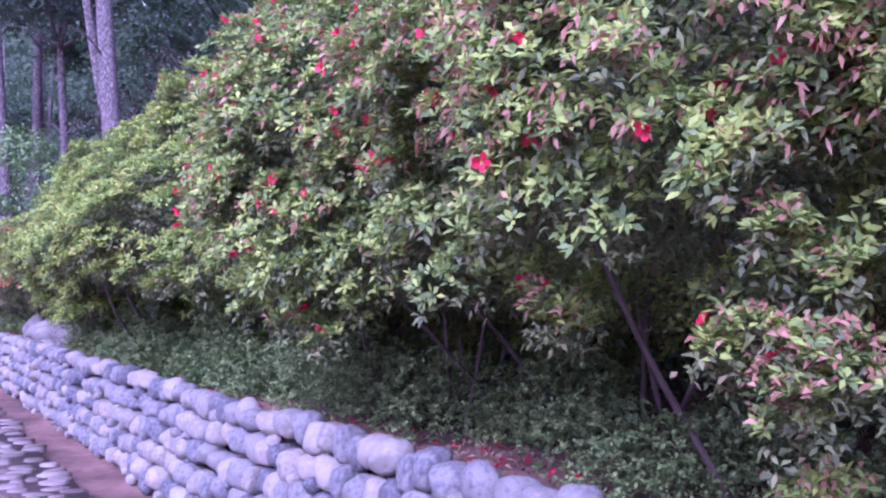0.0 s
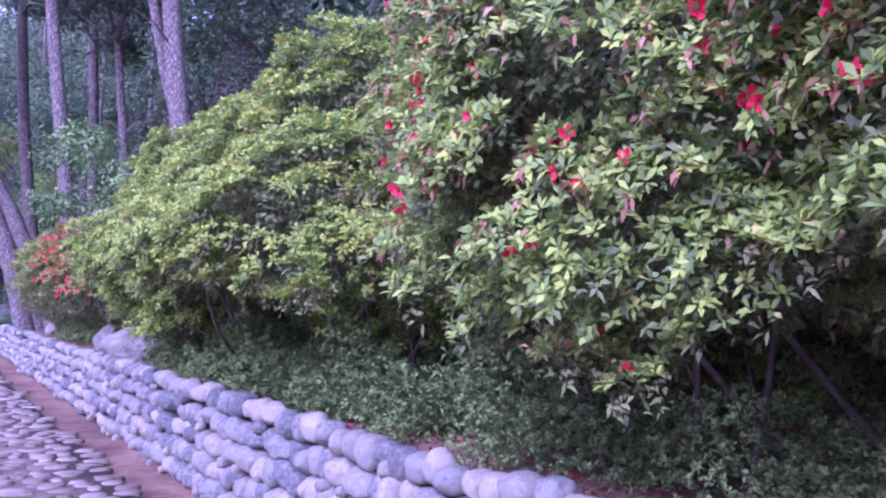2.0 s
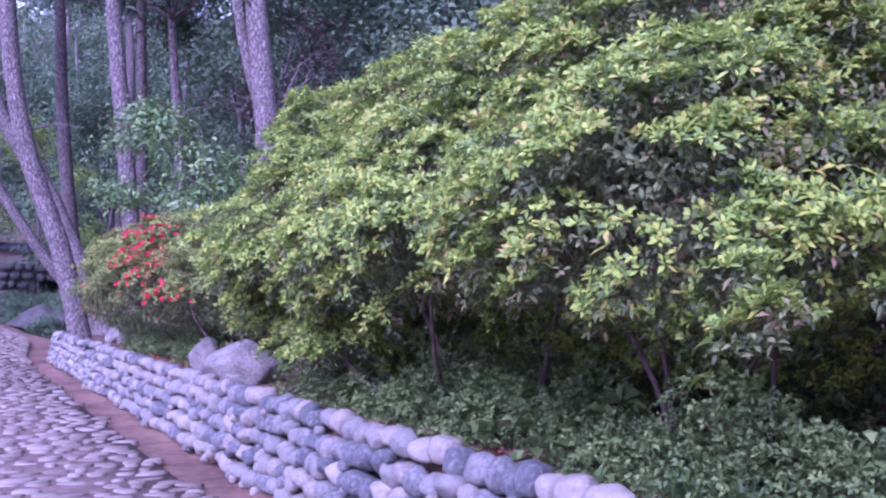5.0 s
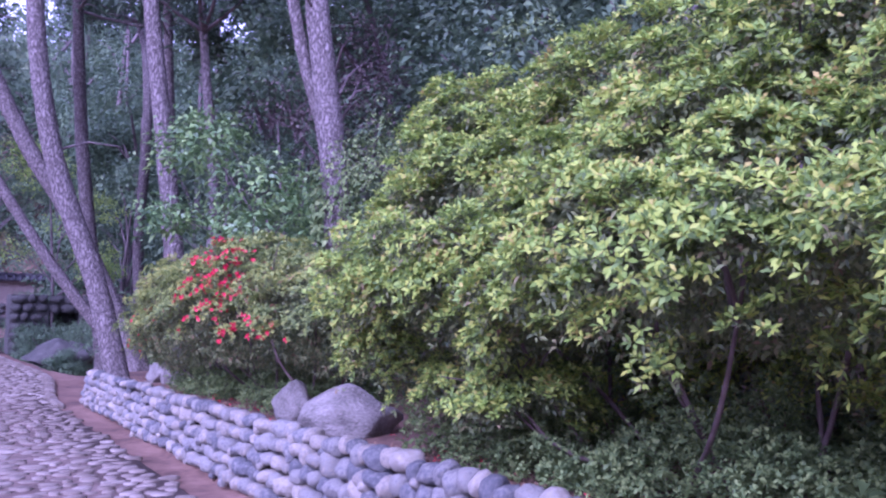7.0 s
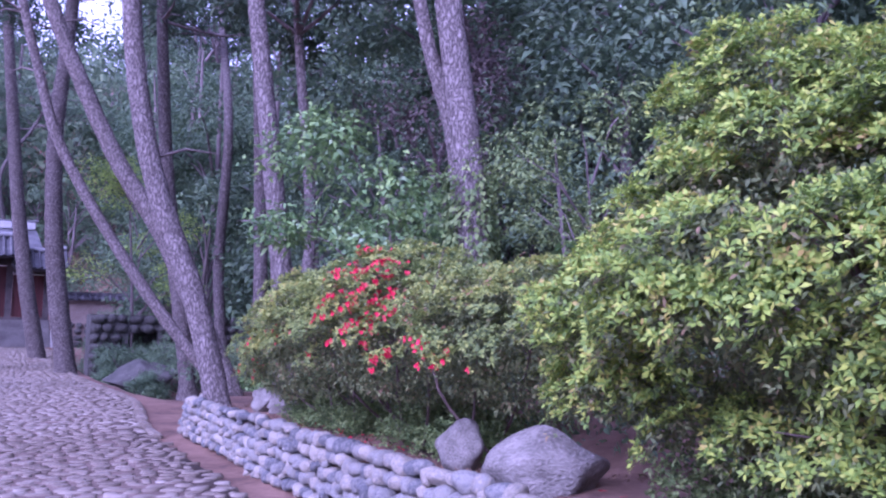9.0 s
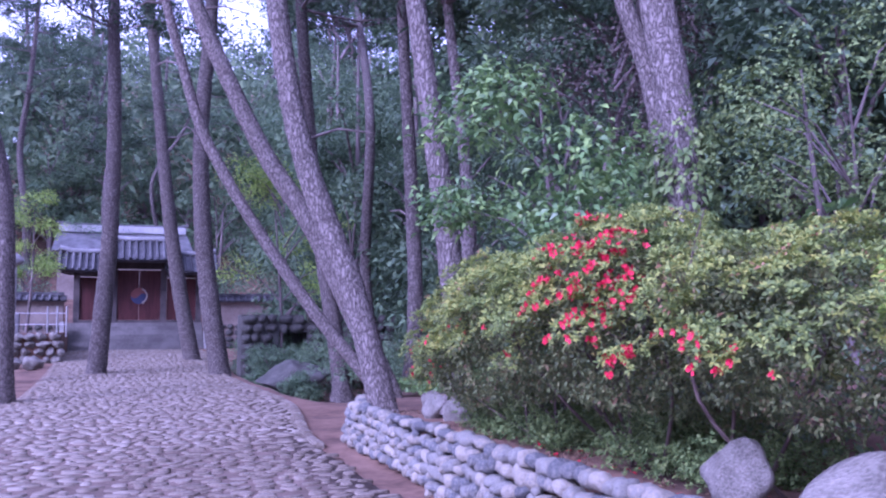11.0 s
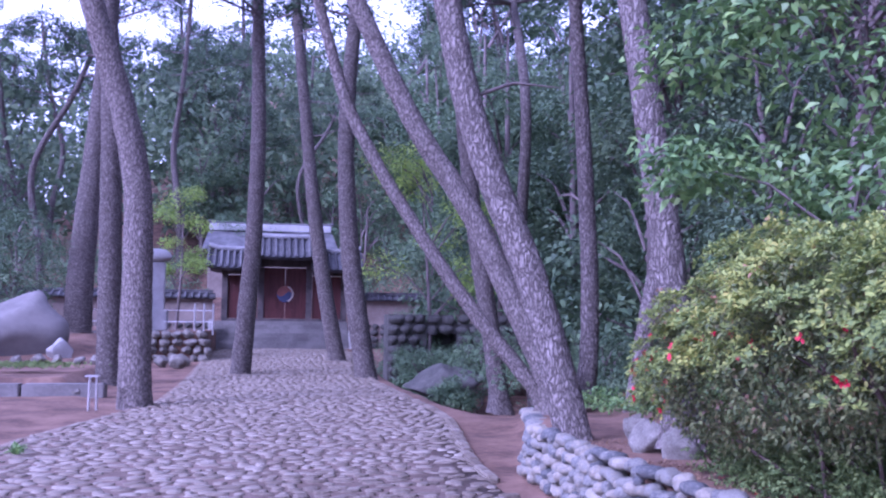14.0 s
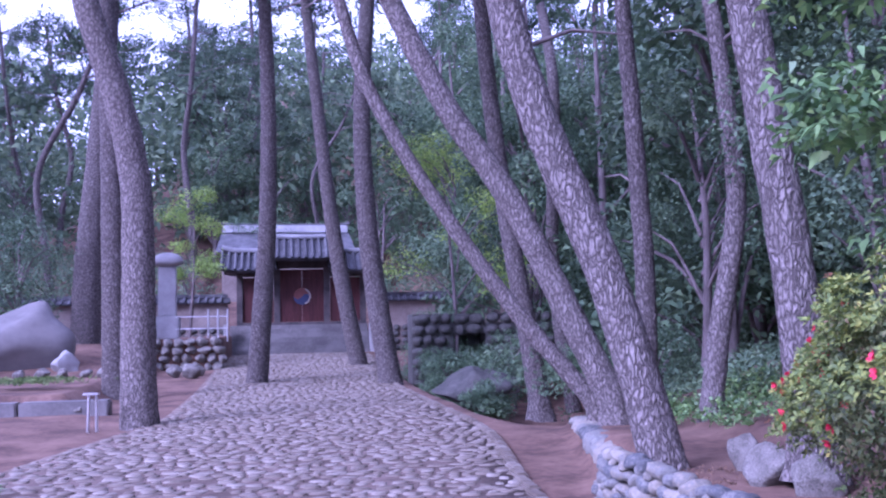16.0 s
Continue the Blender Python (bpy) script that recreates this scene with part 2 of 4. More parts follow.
def leaves(centres, axes, count, length, width, rng, low=30, high=80, droop=0.15, spread=0.0):
    """Whorls of leaves: at each centre, count kite-shaped folded leaves round the axis."""
    c = np.repeat(np.asarray(centres, float), count, 0)
    a = np.repeat(unit(np.asarray(axes, float)), count, 0)
    n = len(c)
    ref = np.where(np.abs(a[:, 2:]) < 0.9, np.array([[0, 0, 1.0]]), np.array([[1.0, 0, 0]]))
    u = unit(np.cross(a, ref))
    w = np.cross(a, u)
    k = np.tile(np.arange(count), len(centres)) * (2 * np.pi / count) + rng.uniform(-0.5, 0.5, n) + np.repeat(rng.uniform(0, 6.28, len(centres)), count)
    tilt = np.radians(rng.uniform(low, high, n))[:, None]
    out = np.cos(k)[:, None] * u + np.sin(k)[:, None] * w
    d = unit(np.cos(tilt) * a + np.sin(tilt) * out)
    side = unit(np.cross(d, a) + 1e-4) + rng.normal(0, 0.35, (n, 3))
    side = unit(side)
    ln = (length * rng.uniform(0.65, 1.2, n))[:, None]
    wd = (width * rng.uniform(0.75, 1.2, n))[:, None]
    if spread:
        c = c + rng.normal(0, spread, (n, 3))
    base = c + d * ln * 0.08
    mid = c + d * ln * 0.55 + a * ln * 0.05
    tip = c + d * ln + np.array([0, 0, -1.0]) * ln * droop
    v = np.stack([base, mid + side * wd / 2, tip, mid - side * wd / 2], 1).reshape(-1, 3)
    return v, np.arange(4 * n).reshape(-1, 4)


def joined(chunks):
    vs, fs, off = [], [], 0
    for v, f in chunks:
        vs.append(v)
        fs.append(f + off)
        off += len(v)
    return np.concatenate(vs), np.concatenate(fs)


def on_lobes(lobes, per_m2, rng, rough=0.12, inner=0.9, seed=0.0):
    """Points and outward directions over the outside of a union of ellipsoids (centre, radii)."""
    pts, nrm = [], []
    for c, r in lobes:
        c, r = np.array(c), np.array(r)
        area = 4 * np.pi * ((np.prod(r[[0, 1]]) ** 1.6 + np.prod(r[[0, 2]]) ** 1.6 + np.prod(r[[1, 2]]) ** 1.6) / 3) ** (1 / 1.6)
        d = unit(rng.normal(0, 1, (int(area * per_m2), 3)))
        p = c + d * r * (1 + rough * wobble(c + d * r, 3.1, seed)[:, None] + rng.normal(0, 0.025, (len(d), 1)))
        keep = np.ones(len(p), bool)
        for c2, r2 in lobes:
            if c2 is c or (np.allclose(c2, c) and np.allclose(r2, r)):
                continue
            keep &= (((p - np.array(c2)) / (np.array(r2) * inner)) ** 2).sum(1) > 1
        pts.append(p[keep])
        nrm.append(unit(d / r)[keep])
    return np.concatenate(pts), np.concatenate(nrm)


def tube(points, radii, sides=8, flare=0.0, bumpy=0.0, per=0.25, seed=0.0):
    """A bent tapering limb along points, closed at the top."""
    P, R = [np.array(p, float) for p in points], list(radii)
    Q, S = [], []
    for i in range(len(P) - 1):
        p0, p1, p2, p3 = P[max(i - 1, 0)], P[i], P[i + 1], P[min(i + 2, len(P) - 1)]
        n = max(1, int(np.linalg.norm(p2 - p1) / per))
        for k in range(n):
            t = k / n
            Q.append(0.5 * (2 * p1 + (p2 - p0) * t + (2 * p0 - 5 * p1 + 4 * p2 - p3) * t * t + (3 * p1 - p0 - 3 * p2 + p3) * t ** 3))
            S.append(R[i] * (1 - t) + R[i + 1] * t)
    Q.append(P[-1])
    S.append(R[-1])
    Q, S = np.array(Q), np.array(S)
    tan = unit(np.gradient(Q, axis=0))
    ref = np.array([1.0, 0.03, 0]) if abs(tan[0][0]) < 0.8 else np.array([0, 1.0, 0])
    u = unit(ref - tan * (tan @ ref)[:, None])
    w = np.cross(tan, u)
    ang = np.linspace(0, 2 * np.pi, sides, endpoint=False)
    h = np.r_[0, np.cumsum(np.linalg.norm(np.diff(Q, axis=0), axis=1))]
    rad = S * (1 + flare * np.exp(-h / 0.22))
    ring = np.cos(ang)[None, :, None] * u[:, None] + np.sin(ang)[None, :, None] * w[:, None]
    V = Q[:, None] + ring * rad[:, None, None]
    if bumpy:
        flat = V.reshape(-1, 3)
        V = V + ring * (rad[:, None] * bumpy * wobble(flat, 7.0, seed).reshape(len(Q), sides))[:, :, None]
        V = V + ring * (rad[:, None] * flare * 0.5 * np.exp(-h / 0.2)[:, None] * np.cos(ang * 5 + seed)[None])[:, :, None]
    m = len(Q)
    F = [(i * sides + j, i * sides + (j + 1) % sides, (i + 1) * sides + (j + 1) % sides, (i + 1) * sides + j) for i in range(m - 1) for j in range(sides)]
    V = np.concatenate([V.reshape(-1, 3), Q[-1:] + tan[-1:] * S[-1]])
    F += [((m - 1) * sides + j, (m - 1) * sides + (j + 1) % sides, len(V) - 1, len(V) - 1) for j in range(0)]
    return V, np.array(F)


def stone_mesh(name, seed, level=2, rough=0.22, flat=1.0, deep=0.30, cuts_n=9, keep=0.2):
    bm = bmesh.new()
    bmesh.ops.create_icosphere(bm, subdivisions=level, radius=0.5)
    r = random.Random(seed)
    cuts = [(Vector((r.uniform(-1, 1), r.uniform(-1, 1), r.uniform(-1, 1))).normalized(), r.uniform(deep, 0.42)) for _ in range(cuts_n)]
    for v in bm.verts:
        for n, d in cuts:
            over = v.co.dot(n) - d
            if over > 0:
                v.co -= n * over * (1 - keep)
        v.co *= 1 + rough * 0.5 * noise.noise(v.co * 3 + Vector((seed * 3.1, seed, 0)))
        v.co.z *= flat
    return from_bm(name, bm, True)


def block_stone_mesh(name, seed):
    """A field stone worn to a rounded block, with a few clipped corners."""
    bm = bmesh.new()
    bmesh.ops.create_icosphere(bm, subdivisions=3, radius=1.0)
    r = random.Random(seed)
    power = r.uniform(2.6, 3.8)
    cuts = [(Vector((r.uniform(-1, 1), r.uniform(-1, 1), r.uniform(-1, 1))).normalized(), r.uniform(0.42, 0.56)) for _ in range(9)]
    for v in bm.verts:
        c = v.co
        v.co = c * 0.5 / (abs(c.x) ** power + abs(c.y) ** power + abs(c.z) ** power) ** (1 / power)
        for n, d in cuts:
            over = v.co.dot(n) - d
            if over > 0:
                v.co -= n * over * 0.85
        v.co *= 1 + 0.09 * noise.noise(v.co * 3 + Vector((seed * 3.1, seed, 0))) + 0.03 * noise.noise(v.co * 9 + Vector((seed, 0, 2)))
    return from_bm(name, bm, True)


# ---- ground ----


def road_z(y):
    t = min(max((y - 33) / 17, 0), 1)
    return 0.38 * t * t * (3 - 2 * t)


def smooth01(v):
    v = min(max(v, 0), 1)
    return v * v * (3 - 2 * v)


def wall_x(y):
    return 2.27 + 0.033 * (y - 6.6)


def wall_top(y):
    return 0.68 - 0.016 * (y - 6)


def bank_x(y):
    """Where the planted bank begins on the right of the road."""
    if y < 20.2:
        return wall_x(y) + 0.2
    if y < 26:
        return 2.95 + (y - 20.2) * 0.26
    return 4.45 + (y - 26) * 1.3


def ground_z(x, y):
    z = road_z(y)
    b = bank_x(y)
    if x > b:
        up = smooth01((x - b) / 0.25) * (wall_top(min(y, 20)) - 0.08)
        if y > 20.5:
            up *= 1 - 0.65 * smooth01((y - 20.5) / 5)
        z += up + 0.33 * max(0, min(x, 12) - b - 1.2) + 0.42 * max(0, min(x, 60) - 12)
    if y > 24 and x > 3.6:
        z -= 0.7 * smooth01((x - 3.6) / 1.2) * smooth01((y - 26) / 3) * (1 - smooth01((y - 38) / 8))
        z += 1.0 * smooth01((y - 40) / 8) * smooth01((x - 6) / 3)
    if x < -3.2 and y > 30.7:
        z += 0.32 * smooth01((-3.2 - x) / 0.3) + 0.6 * smooth01((y - 36) / 6) * smooth01((-3.0 - x) / 2)
    if y > 54:
        z += 0.9 * smooth01((y - 52) / 2) + 0.2 * (min(y, 68) - 54) + (0.12 + 0.28 * smooth01((x + 22) / 20)) * max(0, min(y, 160) - 68)
    if x < -9:
        z += 0.12 * (-9 - max(x, -30)) + 0.3 * max(0, -30 - max(x, -70))
    z += 0.03 * noise.noise(Vector((x * 0.9, y * 0.9, 0)))
    return z


def build_ground():
    xs = np.r_[-400, -200, -120, -80, -60, -45, -34, -26, -20, -16, np.arange(-13, 13, 0.22), 14, 16, 19, 23, 28, 35, 45, 60, 80, 120, 200, 400]
    ys = np.r_[-300, -150, -80, -50, -30, -18, -10, np.arange(-5, 57, 0.3), 59, 62, 66, 71, 77, 85, 95, 110, 130, 160, 220, 400]
    V = [(x, y, ground_z(x, y) - (0.04 if -2.9 < x < bank_x(y) and y < 50 else 0)) for y in ys for x in xs]
    nx = len(xs)
    F = [(j * nx + i, j * nx + i + 1, (j + 1) * nx + i + 1, (j + 1) * nx + i) for j in range(len(ys) - 1) for i in range(nx - 1)]
    whole("ground", mesh_from("ground", V, F, True), SOIL, "reddish brown bare soil strewn with pine needles", "ground", kind="structure")


def road_left(y):
    return -2.7 + 1.2 * smooth01((y - 22) / 8)


def road_right(y):
    if y < 19.5:
        return wall_x(y) - 0.3
    t = smooth01((y - 19.5) / 7)
    return (wall_x(19.5) - 0.3) * (1 - t) + 3.2 * t + 0.7 * smooth01((y - 36) / 12)


def build_road():
    ys = np.arange(-6, 50.61, 0.4)
    V, F = [], []
    for y in ys:
        a, b = road_left(y), road_right(y)
        V += [(a, y, road_z(y) - 0.2), (a, y, road_z(y))] + [(a + (b - a) * k / 8, y, road_z(y) + 0.03 * math.sin(math.pi * k / 8)) for k in range(1, 8)] + [(b, y, road_z(y)), (b, y, road_z(y) - 0.2)]
    n = 11
    for j in range(len(ys) - 1):
        F += [(j * n + i, j * n + i + 1, (j + 1) * n + i + 1, (j + 1) * n + i) for i in range(n - 1)]
    road = whole("road", mesh_from("road", V, F, True), MORTAR, "broad stone-paved path of flat river cobbles set in earth", "road", kind="structure")
    kinds = []
    for s in range(8):
        r = random.Random(100 + s)
        k = 9
        ring = [(math.cos(6.283 * i / k) * r.uniform(0.78, 1.15), math.sin(6.283 * i / k) * r.uniform(0.78, 1.15)) for i in range(k)]
        v = [(x * 0.5, y * 0.5, -0.02) for x, y in ring] + [(x * 0.46, y * 0.46, 0.008) for x, y in ring] + [(x * 0.36, y * 0.36, 0.014) for x, y in ring]
        f = [(a * k + i, a * k + (i + 1) % k, (a + 1) * k + (i + 1) % k, (a + 1) * k + i) for a in (0, 1) for i in range(k)]
        kinds.append((np.array(v), f, list(range(2 * k, 3 * k))))
    meshes = []
    for v, f, cap in kinds:
        me = bpy.data.meshes.new("cobble")
        me.from_pydata([tuple(p) for p in v], [], f + [tuple(cap)])
        me.polygons.foreach_set("use_smooth", np.ones(len(me.polygons), dtype=bool))
        me.materials.append(COBBLE)
        meshes.append(me)
    rng = random.Random(5)
    singles, V, F, off = 0, [], [], 0
    y = -5.6
    while y < 50.2:
        a, b = road_left(y), road_right(y)
        depth = rng.uniform(0.10, 0.155)
        x = a + rng.uniform(0, 0.12)
        while x < b - 0.1:
            w = rng.uniform(0.10, 0.27)
            if rng.random() < 0.9:
                cx, cy = x + w / 2, y + rng.uniform(-0.045, 0.045)
                f = (cx - a) / (b - a)
                z = road_z(cy) + 0.03 * math.sin(math.pi * min(max(f, 0), 1)) + rng.uniform(-0.006, 0.008)
                m = Matrix.Translation((cx, cy, z)) @ Euler((rng.uniform(-0.035, 0.035), rng.uniform(-0.035, 0.035), rng.uniform(-0.35, 0.35))).to_matrix().to_4x4() @ Matrix.Diagonal((w * rng.uniform(0.82, 0.98), depth * rng.uniform(0.7, 1.05), 1, 1))
                k = rng.randrange(8)
                if singles < 300 and 16.5 < cy < 21.5 and cx > 0.3:
                    part("cobble", meshes[k], None, road, at=m)
                    singles += 1
                else:
                    v, fq, cap = kinds[k]
                    mm = np.array(m)
                    V.append(v @ mm[:3, :3].T + mm[:3, 3])
                    for q in fq:
                        F.append([i + off for i in q])
                    n3 = len(cap)
                    for i in range(0, n3 - 2, 2):
                        F.append([cap[0] + off, cap[i + 1] + off, cap[i + 2] + off, cap[min(i + 3, n3 - 1)] + off] if i + 3 < n3 else [cap[0] + off, cap[i + 1] + off, cap[i + 2] + off, cap[i + 2] + off])
                    off += len(v)
            x += w
        y += depth
    F = [q for q in F if len(set(q)) == 4]
    tagged(part("cobbles", mesh_from("cobbles", np.concatenate(V), F, True), COBBLE, road), kind="stuff")
    bm = bmesh.new()
    rr = random.Random(9)
    for k in range(46):
        y = 20.0 + k * 0.36
        x = road_right(y) + 0.05
        box_bm(bm, (x - 0.06, y, road_z(y) - 0.06), (x + 0.06, y + 0.33, road_z(y) + 0.035 + rr.uniform(0, 0.02)), 0.02)
    part("edging", from_bm("edging", bm), COBBLE, road, "row of narrow edging stones")


# ---- dry stone wall ----


def build_wall():
    wall = thing("wall_dry_stone", (0, 0, 0), "low dry-stone retaining wall of pale rounded river boulders", "wall", kind="structure")
    bm = bmesh.new()
    for k in range(40):
        y0, y1 = -2 + k * 0.55, -2 + (k + 1) * 0.55
        y1 = min(y1, 20.05)
        if y0 < y1:
            box_bm(bm, (wall_x(y0) + 0.27, y0, -0.2), (wall_x(y0) + 0.5, y1, wall_top(y0) - 0.1))
    part("wall_core", from_bm("wall_core", bm), SOIL, wall, "dark earth packed behind the stones")
    kinds = [block_stone_mesh("boulder", s) for s in range(14)]
    for me in kinds:
        me.materials.append(BOULDER)
    rng = random.Random(3)

    def stone(x, y, z, w, d, h, yaw=0.0, tip=0.3):
        m = Matrix.Translation((x, y, z)) @ Euler((rng.uniform(-tip, tip), rng.uniform(-0.2, 0.2), yaw + rng.uniform(-0.3, 0.3))).to_matrix().to_4x4() @ Matrix.Diagonal((d, w, h, 1))
        part("boulder", kinds[rng.randrange(14)], None, wall, at=m)

    courses = 5
    for c in range(courses):
        y = 2.2 + rng.uniform(0, 0.2)
        while y < 20.2:
            top = wall_top(y)
            h = (top + 0.03) / courses
            w = rng.choice((rng.uniform(0.09, 0.13), rng.uniform(0.12, 0.17), rng.uniform(0.15, 0.22)))
            hh = h * rng.uniform(0.78, 1.14)
            x = wall_x(y) + 0.05 + 0.016 * c + rng.uniform(-0.02, 0.02)
            stone(x + 0.07, y + w / 2, h * (c + 0.5) + rng.uniform(-0.022, 0.022), w * 0.97, rng.uniform(0.13, 0.18), hh, tip=0.7 if rng.random() < 0.25 else 0.22)
            if w > 0.16 and rng.random() < 0.5:
                s = rng.uniform(0.05, 0.075)
                stone(x + 0.03, y + w, h * c + rng.uniform(-0.01, 0.02), s, s * 1.3, s)
            y += w * 0.99
    # the blunt end and the larger blocks that turn away along the bank
    for c in range(4):
        for k in range(3):
            stone(wall_x(20.2) + 0.14 + k * 0.16 + c * 0.02, 20.2 + rng.uniform(-0.03, 0.05), 0.05 + c * 0.108, 0.17, 0.14, 0.12, 1.5)
    y = 20.45
    while y < 25.6:
        w = rng.uniform(0.3, 0.5)
        top = 0.33 - 0.035 * (y - 20.5)
        stone(bank_x(y) + 0.3, y + w / 2, top * 0.36, w * 1.1, 0.4, top * 1.1, -0.25, 0.2)
        y += w * 0.95


def rock(name, at, size, seed, label, mat=ROCK, turn=0.0, level=4, deep=0.27):
    me = stone_mesh(name, seed, level, 0.3, 1.0, deep, 11, 0.1)
    me.materials.append(mat)
    ob = whole(name, me, mat, label, "rock", at)
    ob.matrix_basis = Matrix.Translation(at) @ Euler((0.1, -0.08, turn)).to_matrix().to_4x4() @ Matrix.Diagonal((*size, 1))
    return ob


# ---- shrubs ----


def flower_mesh(seed):
    r = random.Random(seed)
    v, f = [], []
    for k in range(5):
        a = 6.283 * k / 5 + r.uniform(-0.15, 0.15)
        tilt, ln = r.uniform(0.35, 1.1), r.uniform(0.8, 1.15)
        d = Vector((math.cos(a) * math.cos(tilt), math.sin(a) * math.cos(tilt), math.sin(tilt)))
        s = Vector((-math.sin(a), math.cos(a), 0))
        b = len(v)
        v += [d * 0.08, d * 0.45 * ln + s * 0.26, d * 0.85 * ln + s * 0.24 - Vector((0, 0, 0.05)), d * ln - Vector((0, 0, 0.1)), d * 0.85 * ln - s * 0.24 - Vector((0, 0, 0.05)), d * 0.45 * ln - s * 0.26]
        f += [(b, b + 1, b + 2, b + 3), (b, b + 3, b + 4, b + 5)]
    me = mesh_from("flower", [tuple(p) for p in v], f)
    me.materials.append(PETAL)
    return me


FLOWERS = [flower_mesh(s) for s in range(5)]


def azalea(at, lobes, leaf_mat, label, seed, per_m2=330, leaf=0.042, flowers=(), withered=0, stems=14, pads=72, sprays=(), under=-0.72):
    """A clipped-looking but loose azalea: whorled leaves over the lobes, twigs inside, flowers on the front."""
    rng = np.random.default_rng(seed)
    shrub = thing("azalea", at, label, "shrub", "azaleas along the wall")
    o = np.array(at)
    # tiers: domed pads of fresh leaf rosettes on the upper and outer sides
    sc, sn = on_lobes(lobes, pads, rng, 0.14, 0.93, seed)
    gap = wobble(sc * np.array([1, 1, 2.2]), 2.6, seed + 2.0)
    hold = (gap + rng.normal(0, 0.18, len(sc)) > -0.52) & (sn[:, 2] > under + rng.normal(0, 0.16, len(sc)))
    sc, sn, gap = sc[hold], sn[hold], gap[hold]
    sc = sc + sn * (0.09 * gap + rng.uniform(-0.07, 0.09, len(sc)))[:, None]
    flat = unit(sn * 0.5 + np.array([-0.1, 0, 0.85]) + rng.normal(0, 0.16, sc.shape))
    size = rng.uniform(0.08, 0.17, (len(sc), 1))
    for centre, reach in sprays:
        c = np.array(centre) + rng.normal(0, reach * 0.45, (5, 3))
        sc, sn = np.concatenate([sc, c]), np.concatenate([sn, np.tile([-0.6, 0, 0.8], (5, 1))])
        flat = np.concatenate([flat, unit(rng.normal(0, 0.25, (5, 3)) + np.array([-0.3, 0, 0.9]))])
        size = np.concatenate([size, np.full((5, 1), reach * 0.7)])
    k = 22
    u = unit(np.cross(flat, rng.normal(0, 1, flat.shape)))
    w = np.cross(flat, u)
    a, rr = rng.uniform(0, 6.283, (len(sc), k)), size * np.sqrt(rng.random((len(sc), k)))
    off = (np.cos(a) * rr)[..., None] * u[:, None] + (np.sin(a) * rr * 0.75)[..., None] * w[:, None]
    p = (sc[:, None] + off - flat[:, None] * (rr ** 2 * 2.0)[..., None] + rng.normal(0, 0.012, off.shape)).reshape(-1, 3)
    n = np.repeat(sn, k, 0)
    ax = unit(np.repeat(flat, k, 0) * 0.9 + off.reshape(-1, 3) * 3.0 + rng.normal(0, 0.2, p.shape))
    part("foliage", mesh_from("foliage", *leaves(p - o, ax, 7, leaf, leaf * 0.40, rng, 40, 88, 0.08, 0.003)), leaf_mat, shrub, "fresh leaf rosettes in loose tiers")
    # older leaves below the tiers and inside, their colour darkened for shade
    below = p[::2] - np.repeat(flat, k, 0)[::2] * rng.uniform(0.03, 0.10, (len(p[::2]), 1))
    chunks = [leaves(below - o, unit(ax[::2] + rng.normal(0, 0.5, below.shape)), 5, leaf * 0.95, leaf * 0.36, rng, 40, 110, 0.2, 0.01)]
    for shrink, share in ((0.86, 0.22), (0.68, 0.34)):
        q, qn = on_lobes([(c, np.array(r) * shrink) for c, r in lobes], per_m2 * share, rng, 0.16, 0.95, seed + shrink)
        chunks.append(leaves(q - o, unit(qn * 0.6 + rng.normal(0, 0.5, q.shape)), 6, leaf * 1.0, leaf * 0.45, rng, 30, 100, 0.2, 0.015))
    part("inner_foliage", mesh_from("inner_foliage", *joined(chunks)), LEAF_OLD_SHADE, shrub, "older leaves inside the shrub, coloured dark for shade")
    r = random.Random(seed)
    for k in range(stems):
        c, rad = lobes[k % len(lobes)]
        base = Vector((r.uniform(0.0, 0.5) + at[0], at[1] + (c[1] - at[1]) * 0.7 + r.uniform(-0.5, 0.5), at[2] - 0.05))
        end = Vector(c) + Vector((r.uniform(-0.8, 0.3) * rad[0], r.uniform(-0.7, 0.7) * rad[1], r.uniform(-0.2, 0.75) * rad[2]))
        mid = base.lerp(end, 0.5) + Vector((r.uniform(-0.2, 0.2), r.uniform(-0.2, 0.2), -0.05))
        pts = [tuple(Vector(q) - Vector(at)) for q in (base, mid, end)]
        stem = part("stem", mesh_from("stem", *tube(pts, (0.015, 0.011, 0.004), 6, per=0.15)), TWIG, shrub)
        for _ in range(4):
            t = r.uniform(0.45, 1.0)
            s = mid.lerp(end, t)
            e = s + Vector((r.uniform(-0.5, 0.25), r.uniform(-0.35, 0.35), r.uniform(0.05, 0.4)))
            part("twig", mesh_from("twig", *tube([tuple(s - Vector(at)), tuple((s + e) / 2 + Vector((0, 0, 0.04)) - Vector(at)), tuple(e - Vector(at))], (0.009, 0.006, 0.002), 5, per=0.12)), TWIG, stem)
    front = (n[:, 0] < 0.1) & (n[:, 2] > -0.6)
    fp, fn = p[front], n[front]
    for centre, radius, count in flowers:
        near = np.where((((fp - np.array(centre)) / np.array(radius)) ** 2).sum(1) < 1)[0]
        if len(near) == 0:
            continue
        for i in rng.choice(near, min(count, len(near)), replace=False):
            q = Vector(unit(fn[i] + rng.normal(0, 0.35, 3))).to_track_quat("Z", "Y").to_matrix().to_4x4()
            s = rng.uniform(0.025, 0.038)
            part("flower", FLOWERS[int(rng.integers(5))], None, shrub, "red open azalea flower",
                 Matrix.Translation(fp[i] + fn[i] * 0.03 - o) @ q @ Matrix.Diagonal((s, s, s, 1)))
